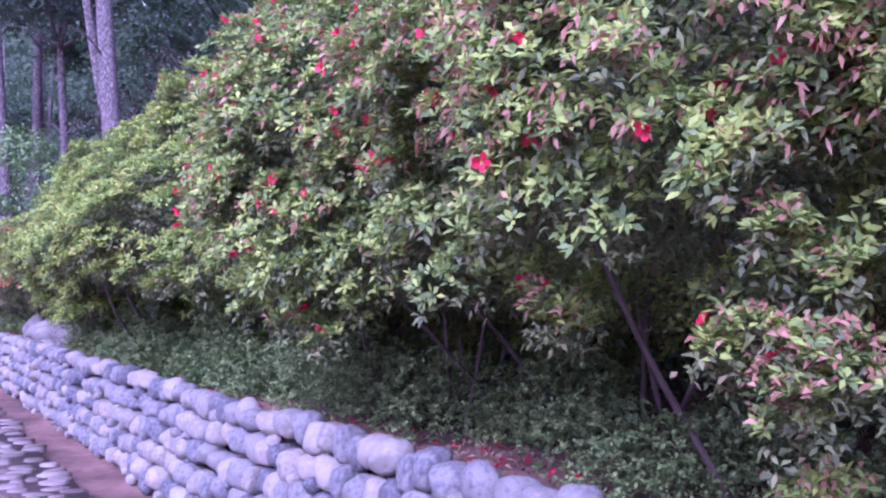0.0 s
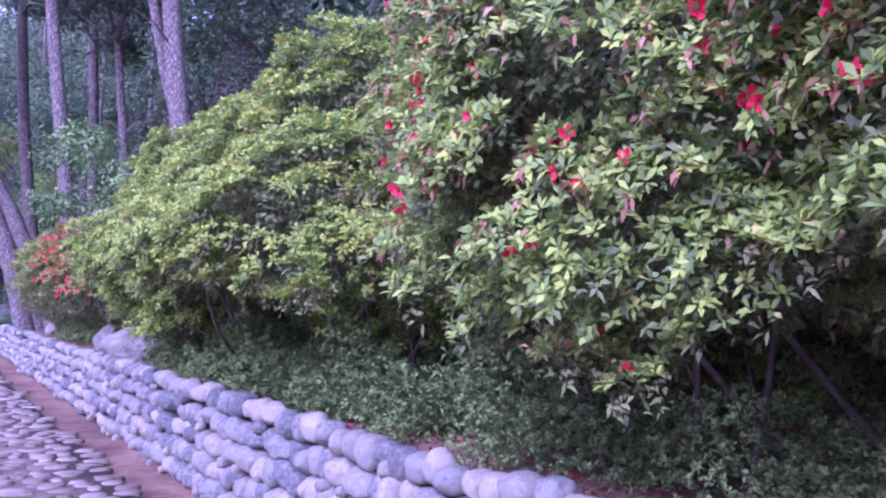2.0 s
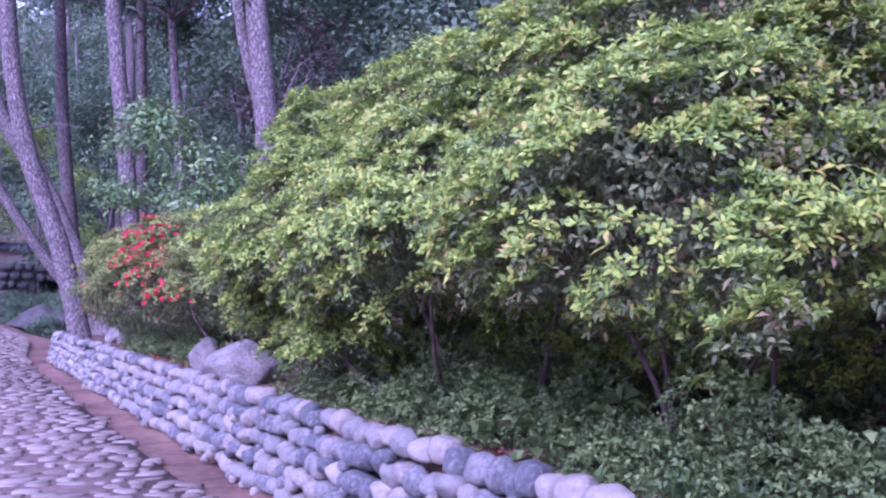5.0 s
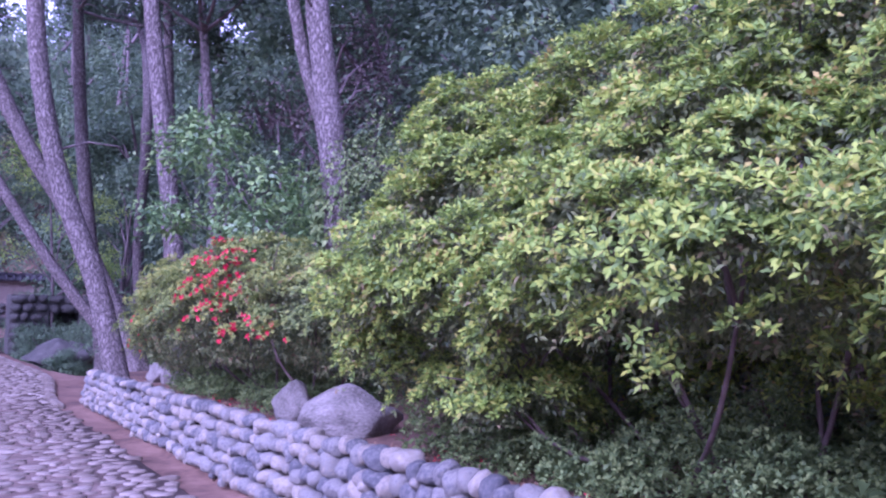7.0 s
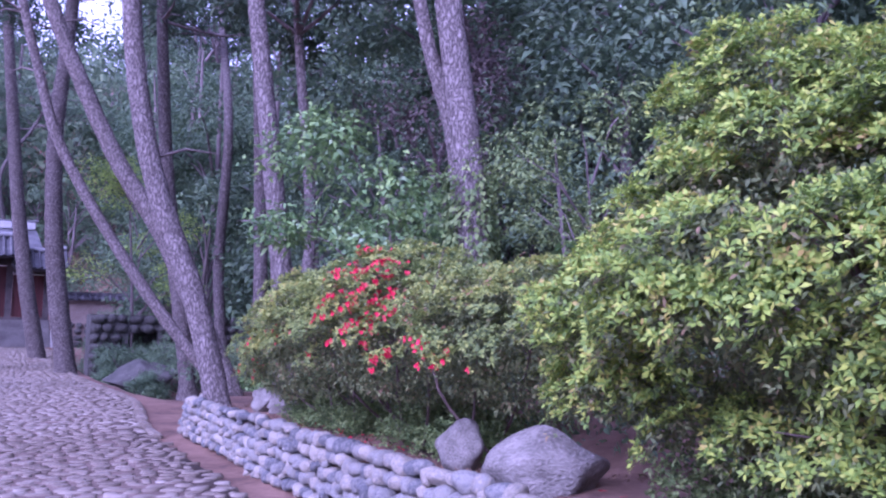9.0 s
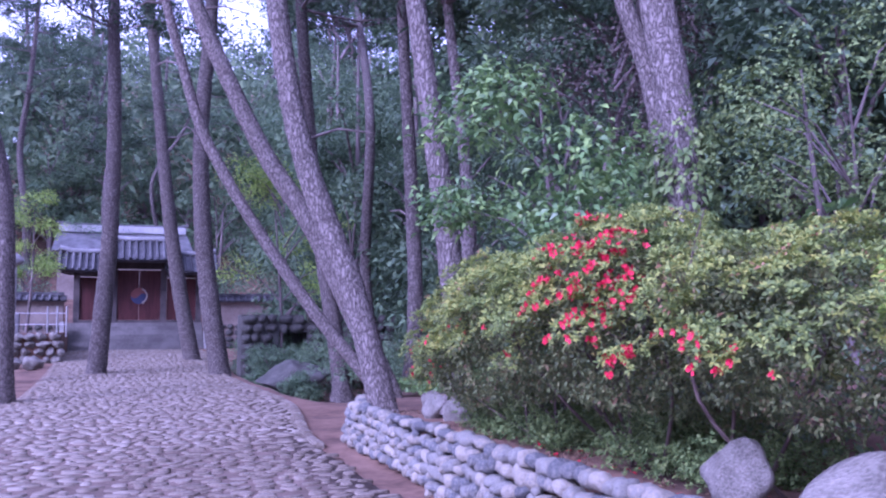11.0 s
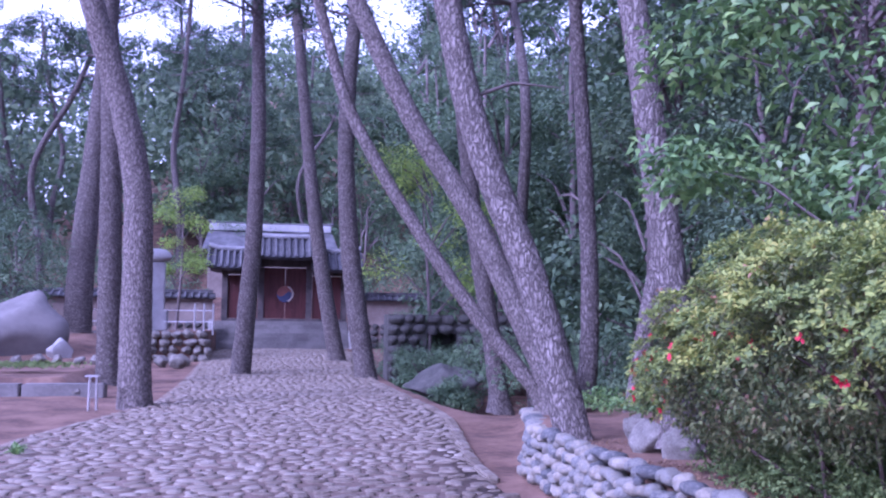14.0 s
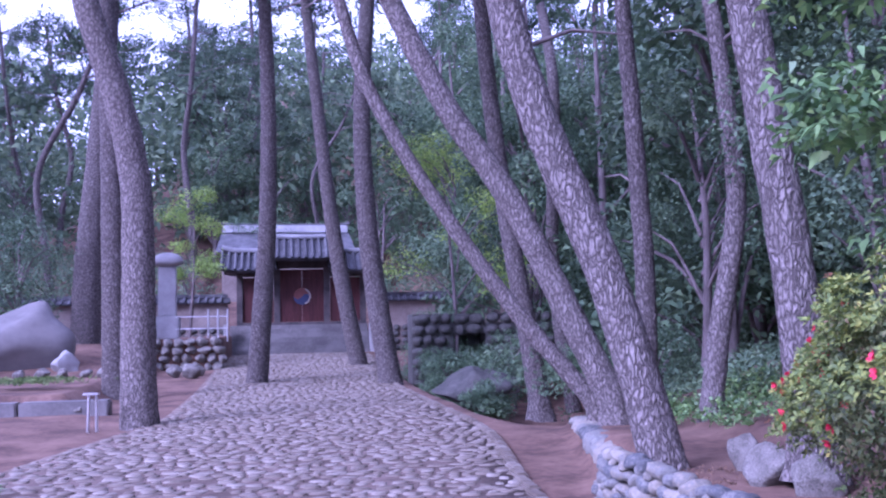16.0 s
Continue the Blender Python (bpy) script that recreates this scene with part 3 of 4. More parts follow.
    if withered:
        near_end = 1.0 + 2.0 * (fp[:, 1] < 3.3)
        i = rng.choice(len(fp), withered, replace=False, p=near_end / near_end.sum())
        tagged(part("withered_bloom", mesh_from("withered_bloom", *leaves(fp[i] + fn[i] * 0.022 - o, fn[i] + np.array([0, 0, -0.4]), 4, 0.035, 0.014, rng, 20, 75, 0.3, 0.01)), WITHERED, shrub, "withered brownish pink blooms"), kind="stuff")
    return shrub


def low_plants(name, at, spots, leaf, width, mat, label, seed, count=6, per=1, category="plant", high=90, kind=""):
    """Low growth: whorls at many spots (n, 3) in one mesh."""
    rng = np.random.default_rng(seed)
    o = np.array(at)
    ax = rng.normal(0, 0.45, spots.shape) + np.array([-0.25, 0, 0.8])
    v, f = leaves(spots - o, ax, count, leaf, width, rng, 25, high, 0.2, leaf * 0.15)
    return whole(name, mesh_from(name, v, f), mat, label, category, at, kind)


# ---- trees ----


def extend(points, top, lean=0.5):
    """Carry a trunk on to the height top, bending towards the vertical."""
    P = [Vector(p) for p in points]
    d = (P[-1] - P[-2]).normalized()
    while P[-1].z < top:
        d = (d * (1 - 0.12) + Vector((0, 0, 1)) * 0.12 * lean * 2).normalized()
        P.append(P[-1] + d * 1.1)
    return [tuple(p) for p in P]


def pine_crown(path, low, rng, spread=2.2, tufts=170, needle=0.2):
    """Limbs from the upper trunk with needle tufts towards their ends; returns limb and tuft arrays."""
    P = [Vector(p) for p in path if p[2] > low]
    limbs, cen, ax = [], [], []
    for k in range(11):
        a = P[rng.randrange(len(P))] if len(P) > 1 else P[0]
        ang = rng.uniform(0, 6.283)
        ln = spread * rng.uniform(0.5, 1.1)
        e = a + Vector((math.cos(ang) * ln, math.sin(ang) * ln, rng.uniform(-0.2, 0.9)))
        m = a.lerp(e, 0.5) + Vector((0, 0, rng.uniform(-0.25, 0.1)))
        limbs.append(tube([tuple(a), tuple(m), tuple(e)], (0.045, 0.03, 0.01), 5, per=0.5))
        for _ in range(max(1, tufts // 11)):
            t = rng.uniform(0.35, 1.05)
            c = a.lerp(e, t) + Vector((rng.gauss(0, 0.25), rng.gauss(0, 0.25), rng.gauss(0.1, 0.15)))
            cen.append(tuple(c))
            ax.append((rng.gauss(0, 0.3) + math.cos(ang) * 0.4, rng.gauss(0, 0.3) + math.sin(ang) * 0.4, 0.8))
    return limbs, (np.array(cen), np.array(ax), needle)


def pine(points, radius, top, label, seed, base_z=None, near=True, crown=True, flare=0.35, group="pine trunks", dead=5, tufts=260, bark=None):
    """A red pine: plated trunk, bare dead twigs and a high sparse crown."""
    r = random.Random(seed)
    path = extend(points, top)
    at = tuple(path[0])
    loc = [tuple(Vector(p) - Vector(at)) for p in path]
    n = len(loc)
    height = max(loc[-1][2], 0.1)
    radii = [radius * (1 - 0.55 * (p[2] / height)) for p in loc]
    tree = thing("pine_tree", at, label, "tree", group)
    down = [(loc[0][0] * 1.0 - (loc[1][0] - loc[0][0]) * 0.1, loc[0][1], -0.3)] + loc
    part("trunk", mesh_from("trunk", *tube(down, [radius * 1.05] + radii, 20 if near else 12, flare, 0.06 if near else 0.04, 0.12 if near else 0.35, seed), True), bark or (BARK if near else BARK_OLD), tree)
    if crown:
        tubes, (cen, ax, ln) = pine_crown(loc, height * 0.62, r, tufts=tufts, spread=2.6)
        for _ in range(dead):
            a = Vector(loc[r.randrange(n // 3, n)])
            ang = r.uniform(0, 6.283)
            e = a + Vector((math.cos(ang), math.sin(ang), r.uniform(-0.1, 0.5))) * r.uniform(0.5, 1.3)
            tubes.append(tube([tuple(a), tuple((a + e) / 2 + Vector((0, 0, 0.1))), tuple(e)], (0.025, 0.016, 0.006), 5, per=0.4))
        for limb in tubes:
            part("branch", mesh_from("branch", *limb), BARK_FAR, tree)
        g = np.random.default_rng(seed)
        part("crown", mesh_from("crown", *leaves(cen, ax, 14, ln * 1.6, 0.06, g, 15, 110, 0.1, 0.16)), NEEDLES, tree)
    return tree


def broad_tree(at, seed, height, spread, mat, label, leaf=0.11, count=3200, group="evergreen trees on the slope", trunk=0.1, low=0.25):
    """A leafy tree: forked trunk and a crown of several uneven lobes of leaves."""
    r = random.Random(seed)
    g = np.random.default_rng(seed)
    tree = thing("broadleaf_tree", at, label, "tree", group)
    tubes = [tube([(0, 0, -0.3), (r.uniform(-0.2, 0.2), r.uniform(-0.2, 0.2), height * 0.4), (r.uniform(-0.4, 0.4), r.uniform(-0.4, 0.4), height * 0.85)], (trunk, trunk * 0.7, trunk * 0.25), 8, 0.3, per=0.4)]
    cen, ax = [], []
    lobes = []
    for k in range(13):
        ang = r.uniform(0, 6.283)
        d = spread * math.sqrt(r.uniform(0.05, 1))
        z = height * r.uniform(low, 1.0)
        shrink = 1.0 - 0.45 * abs(z / height - 0.5)
        lobes.append((Vector((math.cos(ang) * d * shrink, math.sin(ang) * d * shrink, z)), spread * r.uniform(0.3, 0.5)))
    for c, rad in lobes:
        tubes.append(tube([(0, 0, max(0.3, c.z - rad * 1.6)), tuple(c * 0.5 + Vector((0, 0, c.z * 0.5 - rad * 0.4))), tuple(c)], (trunk * 0.45, trunk * 0.3, trunk * 0.1), 5, per=0.5))
        m = count // (13 * 5)
        d = unit(g.normal(0, 1, (m, 3)))
        p = np.array(c) + d * rad * (0.55 + 0.5 * g.random((m, 1))) * np.array([1.15, 1.15, 0.6])
        cen.append(p)
        ax.append(unit(d * 0.5 + np.array([0, 0, 0.6])))
    part("trunk", mesh_from("trunk", *joined(tubes), True), BARK_FAR, tree)
    part("crown", mesh_from("crown", *leaves(np.concatenate(cen), np.concatenate(ax), 5, leaf, leaf * 0.42, g, 35, 100, 0.25, leaf * 0.6)), mat, tree)
    return tree


# ==== the place ====
build_ground()

# named pines, from the walk's end back to its start
pine([(-1.74, 28.1, -0.05), (-1.77, 28.1, 0.99), (-1.78, 28.1, 2.41), (-1.83, 28.1, 3.76), (-2.05, 28.06, 4.93), (-2.35, 28.01, 5.92), (-2.6, 27.96, 6.72)], 0.285, 12.5, "tall pine trunk beside the paved path, bent to one side above", 11)
pine([(-3.1, 34.17, 0.07), (-3.14, 34.17, 1.8), (-3.2, 34.16, 3.81), (-3.28, 34.14, 6.37), (-3.42, 34.12, 8.96)], 0.30, 14, "straight dark pine trunk standing on bare soil", 12, bark=BARK_OLD)
pine([(-5.28, 41.91, 0.78), (-5.23, 41.92, 3.3), (-5.0, 41.96, 6.44), (-4.82, 41.99, 9.11)], 0.45, 15, "thick old pine trunk near the stone terrace", 13, bark=BARK_OLD)
pine([(-0.12, 36.95, 0.0), (0.03, 36.95, 2.07), (0.16, 36.95, 4.13), (0.2, 36.95, 7.13), (0.11, 36.95, 10.19)], 0.27, 14.5, "slender pine trunk growing out of the paved path", 14, bark=BARK_OLD)
pine([(3.0, 42.33, 0.2), (2.49, 42.37, 2.89), (2.06, 42.4, 5.85), (1.72, 42.42, 9.05), (1.38, 42.43, 12.28)], 0.29, 15.5, "leaning pine trunk before the gate steps", 15, bark=BARK_OLD)
pine([(3.2, 35.77, 0.0), (2.93, 35.8, 1.71), (2.66, 35.83, 4.0), (2.55, 35.84, 6.92), (2.74, 35.82, 9.9)], 0.29, 14.5, "pine trunk at the edge of the paved path", 16, bark=BARK_OLD)
pine([(3.14, 19.72, 0.45), (2.98, 19.78, 1.15), (2.74, 19.86, 1.99), (2.44, 19.96, 2.8), (2.19, 20.02, 3.6), (1.97, 20.06, 4.75), (1.87, 20.08, 5.7)], 0.162, 11.5, "large leaning pine trunk on the end of the bank", 17, flare=0.45)
pine([(3.66, 18.6, 0.75), (3.62, 18.62, 1.48), (3.57, 18.65, 2.1), (3.45, 18.7, 3.2), (3.27, 18.75, 4.6), (3.15, 18.8, 5.6)], 0.142, 12, "upright pine trunk rising behind the azaleas", 18)
pine([(5.15, 22.8, 0.5), (5.23, 22.74, 1.25), (5.43, 22.63, 2.51), (5.45, 22.61, 3.16), (5.35, 22.67, 4.61), (5.25, 22.7, 5.5)], 0.13, 8.5, "thin crooked pine trunk on the bank", 19)
pine([(5.25, 24.9, 0.55), (5.31, 24.91, 1.06), (5.33, 24.91, 2.14), (5.29, 24.92, 3.32), (5.22, 24.95, 5.01), (5.17, 24.98, 5.99)], 0.15, 11, "straight reddish pine trunk among evergreen leaves", 20, bark=BARK_OLD)
pine([(4.42, 24.73, 0.45), (3.42, 25.05, 1.75), (2.34, 25.28, 3.39), (1.59, 25.39, 4.77), (1.22, 25.42, 5.96)], 0.12, 10.5, "thin pine trunk leaning far over towards the path", 21)
pine([(4.51, 24.16, 0.45), (4.04, 24.33, 1.54), (3.33, 24.55, 3.1), (2.56, 24.73, 4.32), (1.85, 24.85, 5.78)], 0.19, 11, "pine trunk leaning over the path beside a thinner one", 22)
pine([(5.08, 29.25, 0.0), (4.87, 29.31, 1.59), (4.66, 29.37, 2.96), (4.37, 29.45, 5.42), (4.21, 29.49, 7.62)], 0.2, 13, "dark pine trunk at the edge of the gully", 23, bark=BARK_OLD)
pine([(4.72, 15.82, 1.05), (4.66, 15.86, 2.2), (4.59, 15.9, 3.1), (4.5, 15.98, 3.99), (4.4, 16.05, 4.91)], 0.175, 12.5, "pine trunk with ivy round its foot behind the azaleas", 24)
pine([(4.9, 16.3, 1.2), (4.72, 16.41, 3.4), (4.49, 16.54, 4.39), (4.34, 16.6, 5.09)], 0.10, 10, "thin pine trunk close behind a thicker one", 25)
pine([(6.1, 11.75, 1.6), (6.02, 11.8, 3.73), (5.94, 11.87, 4.37)], 0.15, 11, "pine trunk half hidden by the azalea", 26)

# woods: pines copied over the slopes
PROTO = []
for s in range(5):
    q = random.Random(60 + s)
    b = [(0, 0, 0), (q.uniform(-0.3, 0.3), q.uniform(-0.3, 0.3), 3.0), (q.uniform(-0.8, 0.8), q.uniform(-0.8, 0.8), 6.5), (q.uniform(-1.2, 1.2), q.uniform(-1, 1), 9.5)]
    PROTO.append(pine(b, q.uniform(0.15, 0.22), q.uniform(12.5, 15), "slim dark pine in the woods", 60 + s, near=False, group="pines in the woods", dead=9, tufts=240))
q = random.Random(77)
spots = []
tries = 0
while len(spots) < 84 and tries < 6000:
    tries += 1
    x, y = q.uniform(-36, 34), q.uniform(5, 105)
    if y < 54 and -4.5 < x < 6.5:
        continue
    if y < 27 and x > -7 and x < 7.5:
        continue
    if y < 32 and x < 0:
        continue
    if 50 < y < 66 and -8 < x < 10:
        continue
    if any((x - a) ** 2 + (y - b) ** 2 < 5 for a, b in spots):
        continue
    spots.append((x, y))
for i, (x, y) in enumerate(spots):
    m = Matrix.Translation((x, y, ground_z(x, y) - 0.05)) @ Euler((q.uniform(-0.06, 0.06), q.uniform(-0.06, 0.06), q.uniform(0, 6.28))).to_matrix().to_4x4()
    sc = q.uniform(0.8, 1.25)
    if i < 5:
        PROTO[i].matrix_basis = m
    else:
        o = copy_thing(PROTO[i % 5], m)
        o.scale = (sc, sc, sc)

# evergreen broadleaf trees on the slope and behind the gate
BT = [broad_tree((0, 0, 0), 40 + s, 4.2, 1.9, LEAF_FOREST, "dense dark evergreen tree on the wooded slope", 0.165, 3200) for s in range(4)]
spots = []
tries = 0
while len(spots) < 100 and tries < 9000:
    tries += 1
    x, y = q.uniform(-30, 26), q.uniform(3, 80)
    right = x > max(5.8, bank_x(min(y, 26)) + 2.2) and y < 56
    left = x < -10 and y > 33
    back = y > 56
    if not (right or left or back):
        continue
    if back and q.random() < 0.4:
        continue
    if 50 < y < 64 and -8 < x < 11:
        continue
    if any((x - a) ** 2 + (y - b) ** 2 < (3.2 if right else 5.5) for a, b in spots):
        continue
    spots.append((x, y))
for i, (x, y) in enumerate(spots):
    m = Matrix.Translation((x, y, ground_z(x, y) - 0.1)) @ Euler((0, 0, q.uniform(0, 6.28))).to_matrix().to_4x4()
    sc = q.uniform(0.75, 1.35)
    o = BT[i] if i < 4 else copy_thing(BT[i % 4], m)
    o.matrix_basis = m
    o.scale = (sc, sc, sc * q.uniform(0.9, 1.3))

broad_tree((5.3, 37.5, 0.0), 51, 6.3, 1.7, LEAF_BRIGHT, "young light green maple beyond the path", 0.12, 5200, "maples", 0.07, 0.4)
broad_tree((-2.75, 47.2, 1.1), 52, 5.6, 1.2, LEAF_BRIGHT, "yellow-green maple behind the stone tablet", 0.12, 4200, "maples", 0.07, 0.35)
broad_tree((-7.2, 41.8, 1.1), 53, 3.8, 1.7, LEAF_FOREST, "rounded bluish green bush by the boulder", 0.12, 6000, "bushes", 0.08, 0.1)
broad_tree((4.0, 16.9, 0.9), 54, 2.7, 1.1, LEAF_BROAD, "light green leafy sapling behind the azaleas", 0.11, 6500, "saplings", 0.03, 0.35)
broad_tree((5.0, 14.4, 1.2), 55, 2.4, 1.2, LEAF_LOW, "grey-green bush below the ivy-clad pine", 0.06, 5200, "bushes", 0.03, 0.2)
broad_tree((5.1, 12.4, 1.3), 56, 2.6, 1.3, LEAF_LOW, "grey-green bush behind the azalea", 0.06, 5200, "bushes", 0.03, 0.2)
for k, (x, y, hh) in enumerate([(4.6, 35.6, 1.3), (4.9, 36.6, 1.6), (4.5, 38.6, 1.3), (4.7, 32.2, 0.9), (5.2, 34.5, 1.3), (6.3, 35.5, 1.9), (5.4, 38.0, 1.6), (7.3, 38.5, 2.4), (5.8, 41.0, 2.0), (6.8, 44.0, 2.6), (7.6, 30.6, 2.0), (6.9, 28.2, 1.8)]):
    broad_tree((x, y, ground_z(x, y)), 140 + k, hh, hh * 0.55, LEAF_FOREST, "dark leafy bush beside the gully", 0.09, 3600, "bushes in the gully", 0.04, 0.1)
broad_tree((6.6, 21.6, 1.0), 57, 4.6, 1.5, LEAF_FOREST, "evergreen tree with glossy leaves on the bank", 0.09, 6500, "evergreen trees on the bank", 0.07, 0.25)
broad_tree((7.0, 26.5, 1.0), 58, 5.0, 1.7, LEAF_FOREST, "evergreen tree with glossy leaves on the bank", 0.09, 6500, "evergreen trees on the bank", 0.08, 0.25)

broad_tree((6.3, 19.6, 1.5), 59, 4.4, 1.3, DEAD_LEAF, "half-dead tree hung with brown withered leaves", 0.09, 3200, "dead trees", 0.06, 0.45)


def culvert():
    """A rough stone retaining wall across the gully with a dark square opening."""
    w = thing("wall_culvert", (5.6, 37.4, 0.25), "rough dark stone wall across the gully with a square opening", "wall", kind="structure")
    for lo, hi in (((-1.6, 0, -0.4), (-0.45, 0.9, 1.5)), ((0.45, 0, -0.4), (3.2, 0.9, 1.25)), ((-0.45, 0, 0.95), (0.45, 0.9, 1.5)), ((-0.45, 0.8, -0.4), (0.45, 0.9, 0.95))):
        part("masonry", box("masonry", lo, hi, 0.02), DARK_ROCK, w)
    rr = random.Random(31)
    kinds = [stone_mesh("culvert_stone", 80 + s, 2) for s in range(5)]
    for me in kinds:
        me.materials.append(DARK_ROCK)
    for k in range(6):
        x = -1.6
        while x < 3.1:
            s = rr.uniform(0.28, 0.5)
            z = -0.1 + k * 0.29
            if not (-0.65 < x + s / 2 < 0.65 and z < 0.95):
                part("culvert_stone", kinds[rr.randrange(5)], None, w, at=Matrix.Translation((x + s / 2, 0.0, z)) @ Matrix.Diagonal((s * 1.05, 0.3, 0.33, 1)))
            x += s


culvert()

# taller evergreens further up the slope
TALL = [broad_tree((0, 0, 0), 46 + s, 9.5, 3.1, LEAF_FOREST, "tall evergreen tree high on the wooded slope", 0.30, 3600, "tall evergreens", 0.16, 0.2) for s in range(3)]
spots = []
tries = 0
while len(spots) < 78 and tries < 9000:
    tries += 1
    x, y = q.uniform(-28, 30), q.uniform(-4, 76)
    if not (x > 9.5 or (y > 68 and x > -4) or (x < -24 and y > 44)):
        continue
    if any((x - a) ** 2 + (y - b) ** 2 < 9.5 for a, b in spots):
        continue
    spots.append((x, y))
for i, (x, y) in enumerate(spots):
    m = Matrix.Translation((x, y, ground_z(x, y) - 0.1)) @ Euler((0, 0, q.uniform(0, 6.28))).to_matrix().to_4x4()
    o = TALL[i] if i < 3 else copy_thing(TALL[i % 3], m)
    o.matrix_basis = m
    sc = q.uniform(0.8, 1.2)
    o.scale = (sc, sc, sc)

# the highest trees of the slope, closing the woods against the sky
HIGH = [broad_tree((0, 0, 0), 66 + s, 16.5, 3.6, LEAF_FOREST, "very tall evergreen tree closing the woods on the slope", 0.24, 15000, "very tall evergreens", 0.2, 0.12) for s in range(2)]
spots = []
tries = 0
while len(spots) < 46 and tries < 9000:
    tries += 1
    x, y = q.uniform(9.5, 30), q.uniform(8, 74)
    if any((x - a) ** 2 + (y - b) ** 2 < 14 for a, b in spots):
        continue
    spots.append((x, y))
for i, (x, y) in enumerate(spots):
    m = Matrix.Translation((x, y, ground_z(x, y) - 0.1)) @ Euler((0, 0, q.uniform(0, 6.28))).to_matrix().to_4x4()
    o = HIGH[i] if i < 2 else copy_thing(HIGH[i % 2], m)
    o.matrix_basis = m
    sc = q.uniform(0.85, 1.15)
    o.scale = (sc, sc, sc)

# far wooded hillside


def woods(name, n, x0, x1, y0, y1, h, leaf, mat, label, seed, keep):
    gg = np.random.default_rng(seed)
    x, y = gg.uniform(x0, x1, n), gg.uniform(y0, y1, n)
    k = keep(x, y)
    x, y = x[k], y[k]
    top = h * (0.65 + 0.35 * wobble(np.stack([x, y, 0 * x], 1), 0.55, seed))
    z = np.array([ground_z(a, b) for a, b in zip(x, y)]) + top * gg.random(len(x)) ** 0.7
    p = np.stack([x, y, z], 1)
    whole(name, mesh_from(name, *leaves(p, gg.normal(0, 0.6, p.shape) + np.array([0, -0.3, 0.7]), 5, leaf, leaf * 0.5, gg, 30, 100, 0.2, leaf * 0.7)), mat, label, "woods", kind="stuff")


woods("far_woods", 24000, -75, 70, 68, 135, 16.0, 0.75, LEAF_FAR, "dense dark woods on the far hillside", 95, lambda x, y: y > 66)
woods("far_woods", 12000, -45, -13, 33, 68, 6.5, 0.32, LEAF_FAR, "dense woods beyond the soil bed", 96, lambda x, y: x < -13)
woods("undergrowth", 19000, 10, 34, -2, 66, 8.0, 0.3, LEAF_FOREST, "dense evergreen undergrowth on the slope", 97, lambda x, y: x > 10 + 0 * y)
woods("undergrowth", 7000, -13, 12, 53.5, 69, 1.6, 0.16, LEAF_FOREST, "leafy undergrowth behind the enclosure wall", 94, lambda x, y: (x < -4) | (x > 5) | (y > 67) | (y < 60) & (x < -2.2))
woods("undergrowth", 12000, 3.7, 11, 0, 30, 0.55, 0.09, LEAF_FOREST, "low leafy undergrowth covering the slope behind the azaleas", 98, lambda x, y: (x > 3.9) & ((y < 19) | (x > 5.6)))

# the planted bank

# the two lobes at x 4.6 are added backing that blocks light behind
azalea((3.15, 4.2, 0.62), [((2.8, 3.0, 2.0), (1.05, 1.2, 0.62)), ((2.7, 4.5, 1.93), (0.9, 1.1, 0.68)), ((3.2, 3.2, 2.75), (1.2, 1.7, 0.8)), ((3.3, 5.0, 2.45), (1.1, 1.2, 0.7)), ((2.95, 1.4, 2.0), (1.15, 1.0, 0.65)), ((3.1, 5.6, 1.85), (0.75, 0.75, 0.55)), ((4.6, 3.0, 1.8), (0.9, 2.4, 1.1)), ((4.6, 5.8, 1.7), (0.8, 1.2, 1.0))],
       LEAF_RED_AZALEA, "large azalea with dark leaves, scattered red flowers and withered blooms", 31, 900, 0.041,
       [((2.0, 3.9, 1.8), (1.2, 1.3, 0.7), 120), ((2.2, 5.2, 1.8), (1.0, 0.8, 0.7), 70), ((2.6, 4.6, 2.4), (1.4, 1.6, 0.5), 30), ((2.2, 2.4, 1.7), (1.2, 1.0, 0.6), 14)], 10000, 16,
       sprays=[((2.15, 2.95, 1.31), 0.09), ((2.15, 2.22, 1.5), 0.1), ((2.2, 2.36, 1.25), 0.1), ((2.2, 2.2, 1.22), 0.12), ((2.25, 2.08, 1.26), 0.1), ((2.45, 2.3, 0.9), 0.11), ((2.1, 4.4, 1.25), 0.12)], under=-0.8)
# the lobes at x 4.2 are a leafy backing added to keep out light
azalea((3.2, 9.0, 0.62), [((2.95, 7.4, 1.75), (0.95, 1.1, 0.52)), ((2.95, 8.9, 1.75), (0.9, 1.2, 0.54)), ((3.0, 10.4, 1.65), (0.85, 1.0, 0.58)), ((3.4, 7.7, 2.25), (1.0, 1.2, 0.65)), ((3.4, 9.3, 2.18), (0.95, 1.15, 0.55)), ((3.3, 10.6, 2.0), (0.8, 0.75, 0.7)), ((3.1, 11.35, 1.38), (0.62, 0.66, 0.5)), ((2.85, 10.3, 1.08), (0.28, 0.45, 0.2)), ((4.2, 8.2, 1.6), (0.8, 1.6, 0.8)), ((4.2, 10.4, 1.5), (0.7, 0.9, 0.7))],
       LEAF_YELLOW_AZALEA, "broad azalea covered in fresh yellow-green leaves", 32, 850, 0.042, [], 0, 20, sprays=[((2.25, 6.5, 1.38), 0.12)], under=-0.7)
